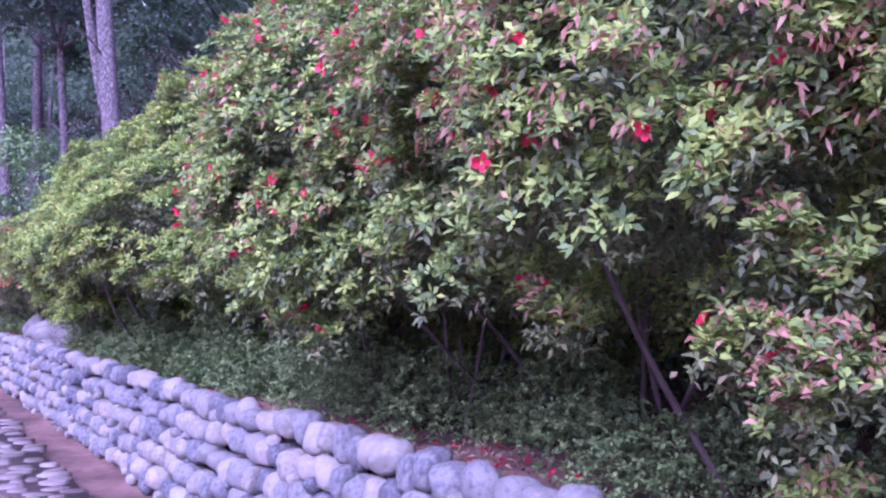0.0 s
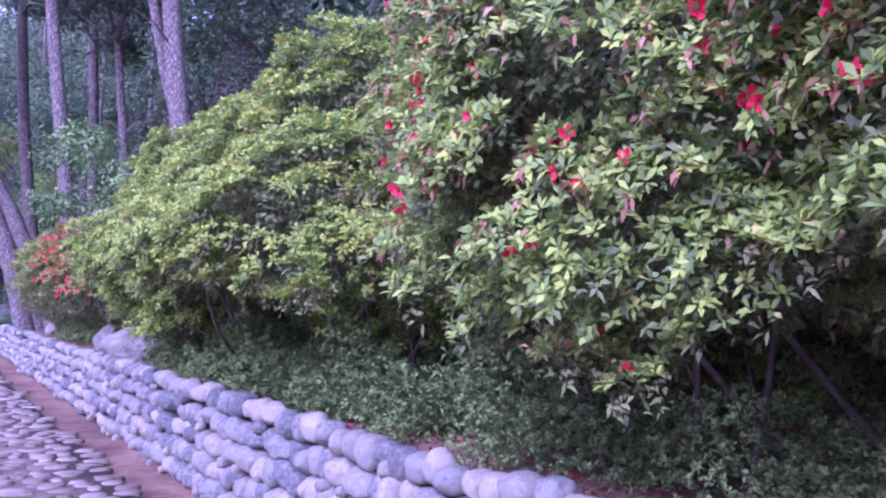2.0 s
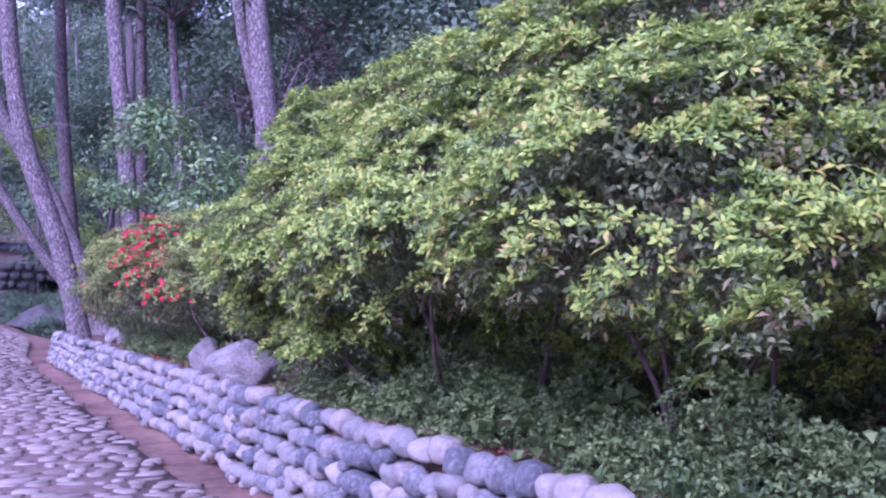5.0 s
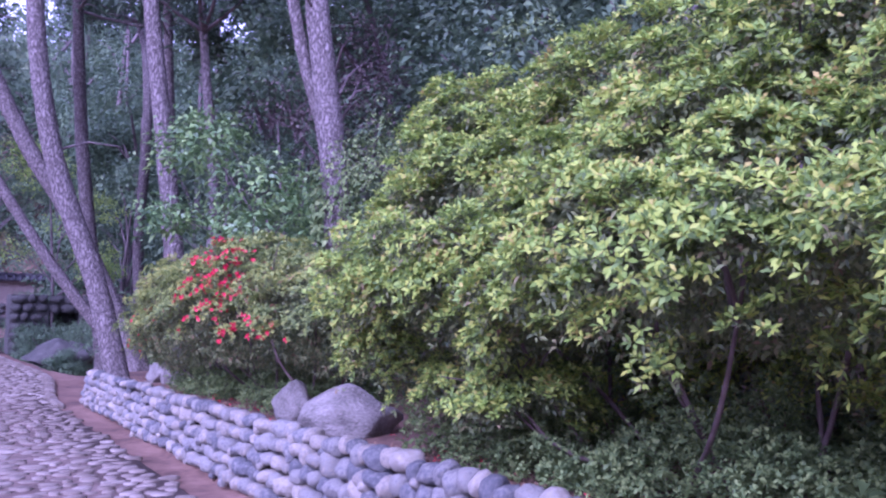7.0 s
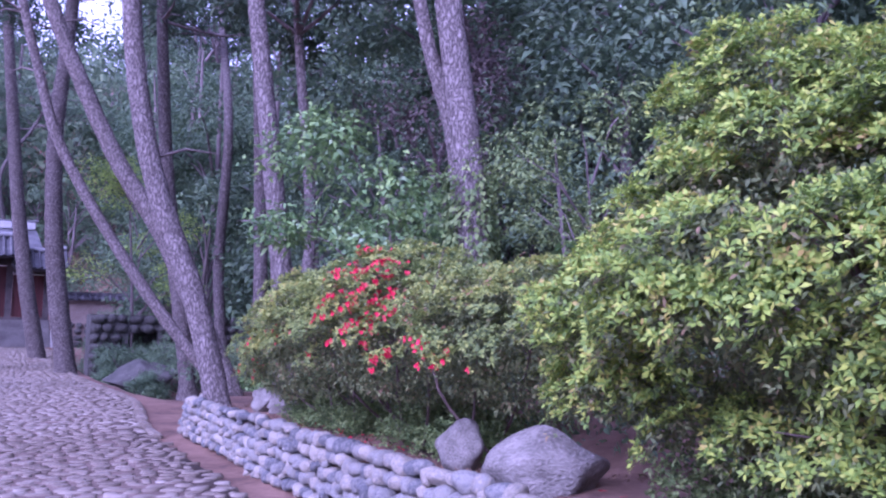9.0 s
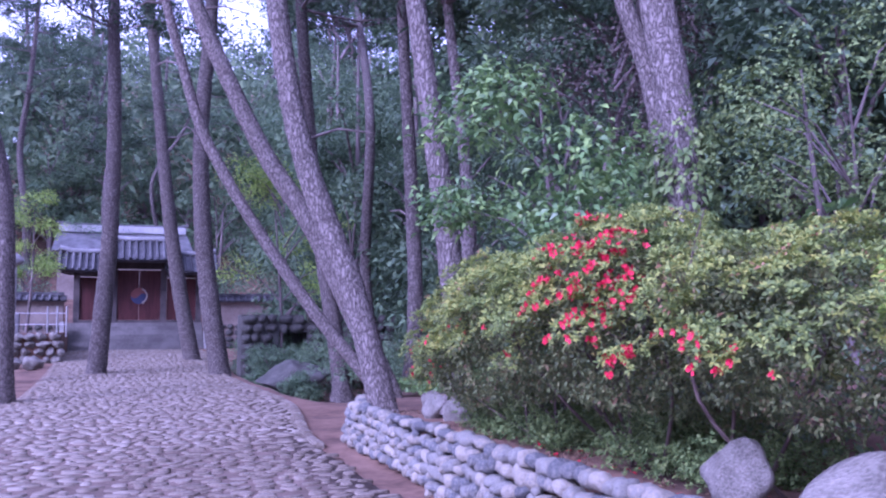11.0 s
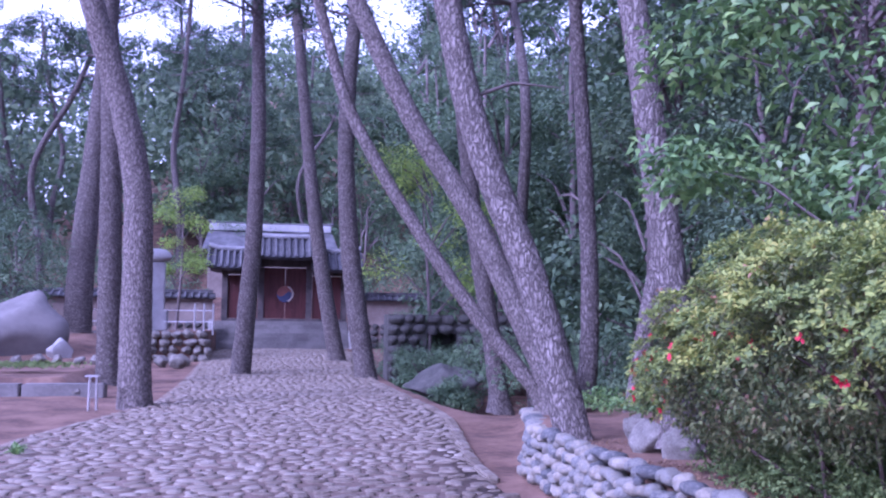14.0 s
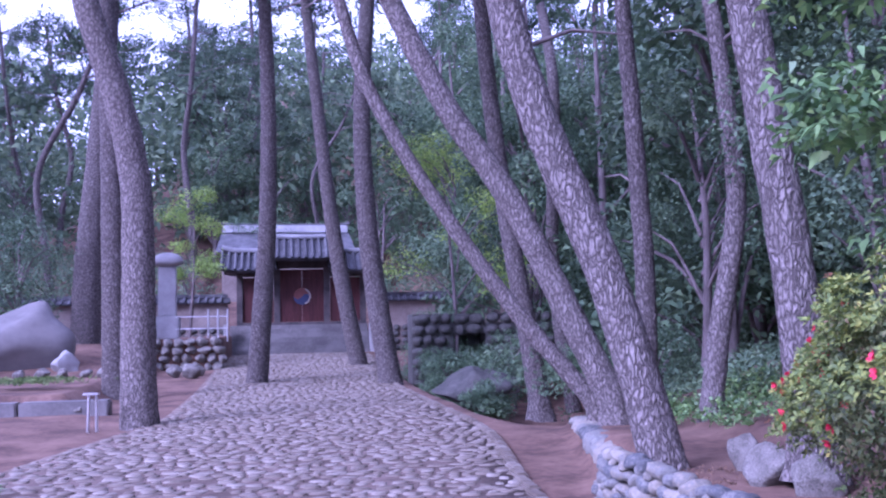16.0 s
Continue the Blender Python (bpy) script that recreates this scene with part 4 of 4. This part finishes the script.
azalea((3.3, 15.0, 0.5), [((3.25, 13.1, 1.35), (0.65, 0.8, 0.5)), ((3.1, 14.3, 1.4), (0.75, 0.85, 0.6)), ((3.15, 15.6, 1.35), (0.75, 0.95, 0.58)), ((3.2, 16.7, 1.15), (0.62, 0.7, 0.55)), ((3.25, 17.35, 1.0), (0.38, 0.36, 0.38)), ((3.7, 15.0, 1.2), (0.6, 1.5, 0.6))],
       LEAF_END_AZALEA, "low azalea with a patch of bright red flowers", 33, 850, 0.037,
       [((2.5, 13.95, 1.4), (0.75, 0.34, 0.62), 200), ((2.7, 15.5, 1.0), (0.7, 1.4, 0.5), 22), ((2.9, 17.3, 1.0), (0.7, 0.6, 0.6), 75), ((2.6, 13.2, 1.0), (0.7, 0.7, 0.4), 30)], 160, 16, under=-0.12)

# small-leaved growth under the azaleas and on the bank edge
g = np.random.default_rng(8)


def bank_spots(n, y0, y1, x0, x1, h0, h1, seed):
    gg = np.random.default_rng(seed)
    y = gg.uniform(y0, y1, n)
    x = gg.uniform(x0, x1, n) + np.array([wall_x(v) - 2.3 for v in y])
    k = wobble(np.stack([x, y, 0 * x], 1), 2.6, seed) > -0.25
    x, y = x[k], y[k]
    z = np.array([max(ground_z(a, b), wall_top(b) - 0.1) for a, b in zip(x, y)])
    h = (h0 + (h1 - h0) * gg.random(len(x))) * np.clip(0.6 + 0.5 * wobble(np.stack([x, y, 0 * x], 1), 3.4, seed + 3), 0.15, 1)
    return np.stack([x, y, z + h], 1)


low_plants("ground_cover", (3.0, 4.5, 0.62), bank_spots(22000, 0.5, 6.4, 2.7, 4.4, 0.02, 0.55, 81), 0.028, 0.013, LEAF_LOW, "dense small-leaved evergreen ground cover under the azalea", 81, 7, kind="stuff")
low_plants("ground_cover", (3.0, 8.8, 0.62), bank_spots(22000, 6.3, 11.4, 2.75, 4.3, 0.02, 0.72, 82), 0.034, 0.015, LEAF_LOW, "small-leaved green growth under the azalea", 82, 7, kind="stuff")
low_plants("ground_cover", (3.2, 15.5, 0.5), bank_spots(9000, 13.6, 17.8, 2.85, 4.0, 0.02, 0.55, 83), 0.034, 0.015, LEAF_LOW, "dark green growth at the foot of the azalea", 83, 7, kind="stuff")
low_plants("ground_cover", (4.5, 21.5, 0.6), bank_spots(1600, 18.5, 25.0, 4.2, 6.2, 0.0, 0.3, 84), 0.08, 0.035, LEAF_BROAD, "loose green weeds on the bank", 84, 6, kind="stuff")
low_plants("ground_cover", (5.0, 31, 0), bank_spots(5200, 27.2, 40, 4.0, 8.5, 0.0, 0.9, 85), 0.08, 0.035, LEAF_FOREST, "dark bushes in the gully beside the path", 85, 6, kind="stuff")
low_plants("leaf_litter", (3.0, 10, 0.6), bank_spots(5000, 3.0, 19.5, 2.55, 3.8, 0.0, 0.012, 86), 0.05, 0.012, DRY_LEAF, "reddish brown fallen leaves and pine needles", 86, 3, high=95, kind="stuff")

rock("boulder_rock", (3.14, 12.46, 0.62), (0.86, 0.5, 0.52), 5, "large pale granite boulder on the bank behind the wall", turn=-0.5)
rock("boulder_rock", (2.99, 13.3, 0.67), (0.34, 0.38, 0.38), 6, "small rounded pale boulder beside a larger one", turn=0.2)


def clump(name, at, seed, count, leaf, width, mat, label, low=20, high=75, spread=0.05, droop=0.3, category="plant", tiers=1, rise=0.0):
    """A small plant: one or more rosettes of long leaves from a base."""
    gg = np.random.default_rng(seed)
    ch = [leaves(np.array([[gg.normal(0, spread), gg.normal(0, spread), rise * k]]), np.array([[gg.normal(0, 0.15), gg.normal(0, 0.15), 1.0]]), count, leaf, width, gg, low, high, droop) for k in range(tiers)]
    return whole(name, mesh_from(name, *joined(ch)), mat, label, category, at)


def on_bank(x, y, up=0.0):
    return (x, y, max(ground_z(x, y), wall_top(y) - 0.1) + up)


clump("grass_tuft", on_bank(2.78, 7.25), 201, 34, 0.24, 0.016, LEAF_BROAD, "tuft of narrow arching green leaves on the bank", 5, 60, 0.03, 0.35, tiers=2)
clump("grass_tuft", (-2.25, 22.3, 0.0), 205, 30, 0.2, 0.03, LEAF_BROAD, "small green weed at the edge of the paved path", 10, 70, 0.05, 0.3, tiers=2)
clump("grass_tuft", on_bank(2.86, 7.05), 202, 26, 0.22, 0.015, LEAF_BROAD, "tuft of narrow arching green leaves on the bank", 5, 60, 0.03, 0.35, tiers=2)
clump("grass_tuft", on_bank(2.75, 8.6), 203, 22, 0.18, 0.014, LEAF_LOW, "small tuft of narrow leaves beside the wall", 5, 60, 0.03, 0.35, tiers=2)
for k, (x, y, u) in enumerate([(2.72, 7.95, 0.1), (2.85, 8.25, 0.2), (2.8, 8.5, 0.06), (2.62, 8.0, 0.03), (2.7, 7.55, 0.03), (2.66, 8.9, 0.02), (2.9, 7.7, 0.3)]):
    clump("leafy_plant", on_bank(x, y, u), 210 + k, 7, 0.11, 0.06, LEAF_LOW, "low plant with large soft green leaves under the azalea", 35, 85, 0.03, 0.35, tiers=2, rise=0.05)
for k, (x, y, u) in enumerate([(2.55, 6.9, 0.55), (2.85, 6.5, 0.25), (2.9, 6.25, 0.35)]):
    clump("leafy_shoot", on_bank(x, y, u), 230 + k, 6, 0.10, 0.034, LEAF_BRIGHT if k == 0 else LEAF_LOW, "shoot with long pointed leaves beneath the azalea", 40, 95, 0.02, 0.4, tiers=2, rise=0.09)
for k, (x, y, z) in enumerate([(4.3, 18.1, 2.0), (4.5, 17.8, 1.85), (4.2, 17.7, 1.75), (5.0, 14.6, 2.2)]):
    clump("big_leaf_plant", (x, y, z - 0.1), 240 + k, 9, 0.34, 0.12, LEAF_BROAD, "plant with long palmate green leaves behind the azalea", 60, 95, 0.03, 0.25, tiers=2, rise=0.12)

# ivy round the foot of the pine behind the azaleas
gi = np.random.default_rng(250)
ia, iz = gi.uniform(0, 6.283, 900), 1.0 + 2.1 * gi.random(900) ** 1.3
ivy_p = np.stack([4.68 - 0.045 * (iz - 1.5) + 0.245 * np.cos(ia), 15.86 + 0.03 * (iz - 1.5) + 0.245 * np.sin(ia), iz], 1)
ivy_n = np.stack([np.cos(ia), np.sin(ia), 0.3 + 0 * ia], 1)
whole("ivy", mesh_from("ivy", *leaves(ivy_p, ivy_n, 3, 0.07, 0.055, gi, 40, 95, 0.4, 0.02)), LEAF_LOW, "ivy climbing the foot of a pine trunk", "climber", kind="stuff")

# fallen petals on the soil behind the wall
gp = np.random.default_rng(260)
pp = np.array([on_bank(wall_x(y) + x, y, 0.012) for x, y in zip(gp.uniform(0.4, 0.9, 130), gp.uniform(3.5, 17.5, 130))])
whole("fallen_petals", mesh_from("fallen_petals", *leaves(pp, gp.normal(0, 0.3, pp.shape) + np.array([0, 0, 1.0]), 3, 0.035, 0.025, gp, 60, 90, 0.05)), PETAL, "red azalea petals fallen on the soil", "petals", kind="stuff")
rock("boulder_rock", (3.62, 19.42, 0.50), (0.24, 0.26, 0.36), 8, "pale squarish stone on the bank near the leaning pine", turn=0.2)
rock("boulder_rock", (3.52, 18.85, 0.50), (0.42, 0.34, 0.38), 9, "pale grey stone block on the bank below the azalea", turn=0.3)
rock("boulder_rock", (3.55, 18.4, 0.48), (0.34, 0.34, 0.36), 10, "grey stone on the bank below the azalea", turn=0.4)
rock("boulder_rock", (-6.5, 38.6, 1.1), (3.4, 2.2, 2.6), 12, "huge weathered boulder beside the soil bed", STEP_STONE)
rock("boulder_rock", (-4.9, 37.6, 0.62), (0.7, 0.6, 0.8), 13, "pointed pale rock beside the huge boulder", PALE_STONE)
# canopy shade on this boulder is put into its dark colour
rock("boulder_rock", (4.85, 33.6, 0.0), (2.2, 1.3, 1.1), 14, "long boulder in the gully, coloured dark for canopy shade", DARK_ROCK, turn=-0.5)

# gate, steps and enclosure
GX, GY, GZ = 1.5, 52.0, 1.58


def build_gate():
    gate = thing("shrine_gate", (GX, GY, GZ), "traditional tiled wooden gate with red doors and a raised middle roof", "gate")
    for x in (-2.6, -1.05, 1.05, 2.6):
        part("post", box("post", (x - 0.13, -0.13, 0), (x + 0.13, 0.13, 2.6 if abs(x) > 2 else 3.0), 0.02), DARK_WOOD, gate)
    for x0, x1 in ((-2.47, -1.2), (1.2, 2.47)):
        part("door_leaf", box("door_leaf", (x0, -0.04, 0.12), (x1, 0.04, 2.0), 0.01), RED_WOOD, gate, "dark red side door leaf")
    for x0, x1 in ((-0.92, -0.01), (0.01, 0.92)):
        leaf = part("door_leaf", box("door_leaf", (x0, -0.05, 0.12), (x1, 0.05, 2.35), 0.01), RED_WOOD, gate, "dark red door leaf with a painted symbol")
        for z in (0.45, 1.2, 1.95):
            part("batten", box("batten", (x0 + 0.02, -0.075, z), (x1 - 0.02, -0.052, z + 0.09), 0.01), RED_WOOD, leaf)
    part("threshold", box("threshold", (-2.6, -0.12, 0), (2.6, 0.12, 0.11), 0.01), DARK_WOOD, gate)
    part("lintel", box("lintel", (-2.75, -0.14, 2.05), (-1.2, 0.14, 2.6), 0.02), DARK_WOOD, gate)
    part("lintel", box("lintel", (1.2, -0.14, 2.05), (2.75, 0.14, 2.6), 0.02), DARK_WOOD, gate)
    part("lintel", box("lintel", (-1.2, -0.16, 2.4), (1.2, 0.16, 2.9), 0.02), DARK_WOOD, gate)

    def disc(name, y, fn, mat):
        n, v, f = 28, [], []
        for i in range(n + 1):
            a, b = fn(i / n)
            v += [(a[0], y, 1.2 + a[1]), (b[0], y, 1.2 + b[1])]
            if i:
                f.append((2 * i - 2, 2 * i - 1, 2 * i + 1, 2 * i))
        part(name, mesh_from(name, v, f), mat, gate, "")

    def wave(s):
        x = -1 + 2 * s
        return 0.5 * math.sin(math.pi * x) * 0.62
    R = 0.36
    disc("symbol_half", -0.084, lambda s: ((R * (2 * s - 1), R * wave(s)), (R * (2 * s - 1), R * math.sqrt(max(0, 1 - (2 * s - 1) ** 2)))), SYMBOL_RED)
    # highlight on the symbol's right, painted as a pale arc
    disc("symbol_highlight", -0.088, lambda s: ((0.30 * math.cos(2.4 * s - 1.2), 0.30 * math.sin(2.4 * s - 1.2)), (0.37 * math.cos(2.4 * s - 1.2), 0.37 * math.sin(2.4 * s - 1.2))), SYMBOL_WHITE)
    disc("symbol_half", -0.084, lambda s: ((R * (2 * s - 1), -R * math.sqrt(max(0, 1 - (2 * s - 1) ** 2))), (R * (2 * s - 1), R * wave(s))), SYMBOL_BLUE)

    def roof(x0, x1, eave, ridge, depth, name):
        sag = lambda f: eave + (ridge - eave) * (f ** 1.35)
        r = part(name, mesh_from(name, [(x, s * depth * (1 - f), sag(f) + dz + 0.12 * (abs(2 * (x - x0) / (x1 - x0) - 1)) ** 3 * (1 - f)) for dz in (0, -0.12) for s in (-1, 1) for f in np.linspace(0, 1, 6) for x in np.linspace(x0, x1, 9)],
                                       [(d * 108 + s * 54 + j * 9 + i, d * 108 + s * 54 + j * 9 + i + 1, d * 108 + s * 54 + (j + 1) * 9 + i + 1, d * 108 + s * 54 + (j + 1) * 9 + i) for d in (0, 1) for s in (0, 1) for j in range(5) for i in range(8)]
                                       + [(s * 54 + i, s * 54 + i + 1, 108 + s * 54 + i + 1, 108 + s * 54 + i) for s in (0, 1) for i in range(8)]), ROOF_TILE, gate)
        n = int((x1 - x0) / 0.27)
        curve = [(0, -depth * (1 - f) - 0.03, sag(f) + 0.03) for f in np.linspace(0, 1, 6)]
        tile = mesh_from("roof_tile", *tube(curve, [0.065] * 6, 8, per=0.6), True)
        tile.materials.append(ROOF_TILE)
        for k in range(n + 1):
            x = x0 + (x1 - x0) * k / n
            part("roof_tile", tile, None, r, at=Matrix.Translation((x, 0, 0.12 * 0.5 * (abs(2 * k / n - 1)) ** 3)))
        part("ridge", mesh_from("ridge", *tube([(x0 - 0.05, 0, ridge + 0.22), (x0 + 0.4, 0, ridge + 0.1), ((x0 + x1) / 2, 0, ridge + 0.06), (x1 - 0.4, 0, ridge + 0.1), (x1 + 0.05, 0, ridge + 0.22)], [0.13] * 5, 8, per=0.4), True), PLASTER_RIDGE, r, "pale plastered roof ridge")
        part("gable", mesh_from("gable", [(x, s * depth * 0.9, eave) for x in (x0 + 0.1, x1 - 0.1) for s in (-1, 1)] + [(x0 + 0.1, 0, ridge), (x1 - 0.1, 0, ridge)], [(0, 1, 4, 4), (2, 3, 5, 5)][:0] + [(0, 2, 3, 1)]), DARK_WOOD, r)

    roof(-3.3, -1.1, 2.24, 3.08, 1.25, "side_roof")
    roof(1.1, 3.3, 2.24, 3.08, 1.25, "side_roof")
    roof(-1.6, 1.6, 2.72, 3.68, 1.45, "middle_roof")


def build_steps():
    steps = thing("stone_steps", (GX, 50.6, 0.3), "broad flight of grey stone steps up to the gate", "steps")
    n = 7
    rise = (GZ - 0.36) / n
    for k in range(n):
        part("step", box("step", (-3.0, k * 0.17, -0.3), (2.75, 3.2, 0.06 + rise * (k + 1)), 0.02), STEP_STONE, steps)
    for x in (-3.2, 2.75):
        part("side_stone", box("side_stone", (x, -0.12, -0.3), (x + 0.2, 0.5, GZ - 0.25), 0.03), PALE_STONE, steps, "pale upright stone beside the steps")


def enclosure(name, x0, x1, label):
    w = thing(name, ((x0 + x1) / 2, GY + 0.1, 1.0), label, "wall", kind="structure")
    o = (x0 + x1) / 2
    part("wall_body", box("wall_body", (x0 - o, -0.25, -1.2), (x1 - o, 0.25, 1.55), 0.03), EARTH_WALL, w, "earthen wall face with inset stones")
    r = random.Random(int(x0 * 10) + 500)
    kinds = [stone_mesh("inset_stone", s + 30, 2) for s in range(5)]
    for me in kinds:
        me.materials.append(DARK_ROCK)
    for z in (-0.5, -0.2, 0.1, 0.38):
        x = x0
        while x < x1 - 0.3:
            s = r.uniform(0.28, 0.5)
            part("inset_stone", kinds[r.randrange(5)], None, w, at=Matrix.Translation((x + s / 2 - o, -0.25, z)) @ Matrix.Diagonal((s, 0.22, 0.3, 1)))
            x += s * 1.05
    cap = part("wall_cap", mesh_from("wall_cap", [(x, y, z) for x in (x0 - o - 0.1, x1 - o + 0.1) for y, z in ((-0.5, 1.53), (0, 1.78), (0.5, 1.53), (0, 1.5))], [(0, 1, 5, 4), (1, 2, 6, 5), (2, 3, 7, 6), (3, 0, 4, 7)]), ROOF_TILE, w, "small tiled roof along the wall top")
    tile = mesh_from("roof_tile", *tube([(0, -0.52, 1.55), (0, 0, 1.81)], [0.06, 0.06], 6, per=0.6), True)
    tile.materials.append(ROOF_TILE)
    for k in range(int((x1 - x0) / 0.3)):
        part("roof_tile", tile, None, cap, at=(x0 - o + 0.15 + k * 0.3, 0, 0))
    part("ridge", box("ridge", (x0 - o, -0.08, 1.76), (x1 - o, 0.08, 1.92), 0.03), ROOF_TILE, cap)


build_gate()
build_steps()
enclosure("wall_enclosure_west", -14.0, -1.6, "earth and stone enclosure wall with a tiled cap")
enclosure("wall_enclosure_east", 4.6, 13.0, "earth and stone enclosure wall with a tiled cap")


def hall_behind():
    h = thing("shrine_hall", (1.0, 64, 3.2), "tiled hall standing higher up behind the gate", "building")
    part("wall", box("wall", (-3.4, -2, -1.5), (3.4, 2, 2.3), 0.02), EARTH_WALL, h)
    part("roof", mesh_from("roof", [(-3.7, -2.6, 2.3), (3.7, -2.6, 2.3), (3.7, 2.6, 2.3), (-3.7, 2.6, 2.3), (-3.5, 0, 3.6), (3.5, 0, 3.6)], [(0, 1, 5, 4), (2, 3, 4, 5)]), ROOF_TILE, h)
    # pale band: the roof's sky reflection, put into the ridge colour
    part("ridge", box("ridge", (-3.45, -0.22, 3.55), (3.45, 0.22, 3.98), 0.05), RIDGE_SHEEN, h, "broad ridge with its sky reflection coloured in as white")
    part("ridge_cap", mesh_from("ridge_cap", *tube([(-3.6, 0, 4.1), (-3, 0, 4.02), (0, 0, 4.0), (3, 0, 4.02), (3.6, 0, 4.1)], [0.09] * 5, 8, per=0.5), True), ROOF_TILE, h)


hall_behind()


def build_terrace():
    t = thing("wall_terrace", (-2.4, 42.3, 0.2), "low stone terrace wall beside the steps", "wall", kind="structure")
    part("fill", box("fill", (-5.5, 0.2, -0.4), (1.05, 8, 0.98), 0.05), SOIL, t, "soil fill of the terrace")
    r = random.Random(21)
    kinds = [stone_mesh("terrace_stone", s + 50, 3, 0.2, 1.0, 0.24, 12, 0.08) for s in range(6)]
    for me in kinds:
        me.materials.append(ROCK)
    for k in range(4):
        x = -5.5
        while x < 1.0:
            s = r.uniform(0.25, 0.45)
            part("terrace_stone", kinds[r.randrange(6)], None, t, at=Matrix.Translation((x + s / 2, 0.15, 0.1 + k * 0.26)) @ Matrix.Diagonal((s * 1.1, 0.4, 0.33, 1)))
            x += s


build_terrace()


def build_stele():
    s = thing("stone_stele", (-3.07, 43.4, 1.16), "pale stone memorial tablet with a rounded capstone", "monument")
    part("pedestal", box("pedestal", (-0.4, -0.3, 0), (0.4, 0.3, 0.75), 0.05), PALE_STONE, s)
    part("tablet", box("tablet", (-0.28, -0.14, 0.75), (0.28, 0.14, 2.35), 0.03), PALE_STONE, s)
    bm = bmesh.new()
    bmesh.ops.create_uvsphere(bm, u_segments=20, v_segments=10, radius=1)
    for v in bm.verts:
        v.co = Vector((v.co.x * 0.5, v.co.y * 0.34, 2.5 + v.co.z * (0.32 if v.co.z > 0 else 0.16)))
    part("capstone", from_bm("capstone", bm, True), PALE_STONE, s, "rounded overhanging capstone")


build_stele()


def railing(at, n, gap, height, label):
    r = thing("handrail", at, label, "railing")
    for k in range(n):
        part("post", mesh_from("post", *tube([(k * gap, 0, -0.1), (k * gap, 0, height)], (0.03, 0.03), 8, per=2)), STEEL, r)
    for z in (0.35, 0.75):
        part("rail", mesh_from("rail", *tube([(-1.0, 0.0, height * z), ((n - 1) * gap, 0, height * z)], (0.018, 0.018), 6, per=2)), STEEL, r)


railing((-1.75, 42.9, 1.16), 3, 0.3, 0.95, "steel handrail on the stone terrace")
railing((-4.6, 42.9, 1.16), 1, 0.3, 0.95, "single steel post on the stone terrace")


def kerb_slabs():
    for k in range(4):
        x1 = -2.6 - k * 1.55
        whole("kerb_slab", box("kerb_slab", (-1.52, -0.2, -0.2), (0, 0.2, 0.24), 0.03), STEP_STONE, "long grey kerb slab edging the soil bed", "kerb", (x1, 30.6, 0.0), group="kerb slabs")


kerb_slabs()
for k, (x, y, s) in enumerate([(-3.1, 30.5, 0.3), (-2.85, 30.9, 0.22), (-5.2, 36.6, 0.4), (-4.7, 36.4, 0.36), (-4.2, 36.6, 0.32), (-3.7, 36.3, 0.4), (-5.8, 36.8, 0.3), (-2.0, 39.5, 0.6), (-1.9, 40.6, 0.5), (-2.5, 40.2, 0.5)]):
    rock("edging_rock", (x, y, ground_z(x, y) + s * 0.25), (s, s * 0.9, s * 0.8), 70 + k, "pale fieldstone edging the soil bed", ROCK, level=3)
low_plants("low_bush", (-4.6, 33.0, 0.4), np.stack([-4.6 + 0.5 * g.normal(0, 1, 420), 33 + 0.3 * g.normal(0, 1, 420), 0.45 + 0.1 * g.random(420)], 1), 0.06, 0.03, LEAF_LOW, "low dark plant on the soil bed", 91, 6)


def tap_stand():
    t = thing("metal_stand", (-2.35, 27.6, 0.0), "small galvanised metal stand at the path edge", "stand")
    for dx, dy in ((-0.06, 0), (0.06, 0.04)):
        part("leg", mesh_from("leg", *tube([(dx, dy, -0.02), (dx * 0.8, dy, 0.55)], (0.022, 0.022), 8, per=1)), STEEL, t)
    part("top", box("top", (-0.13, -0.06, 0.53), (0.1, 0.08, 0.56), 0.01), STEEL, t)


tap_stand()
build_wall()
build_road()
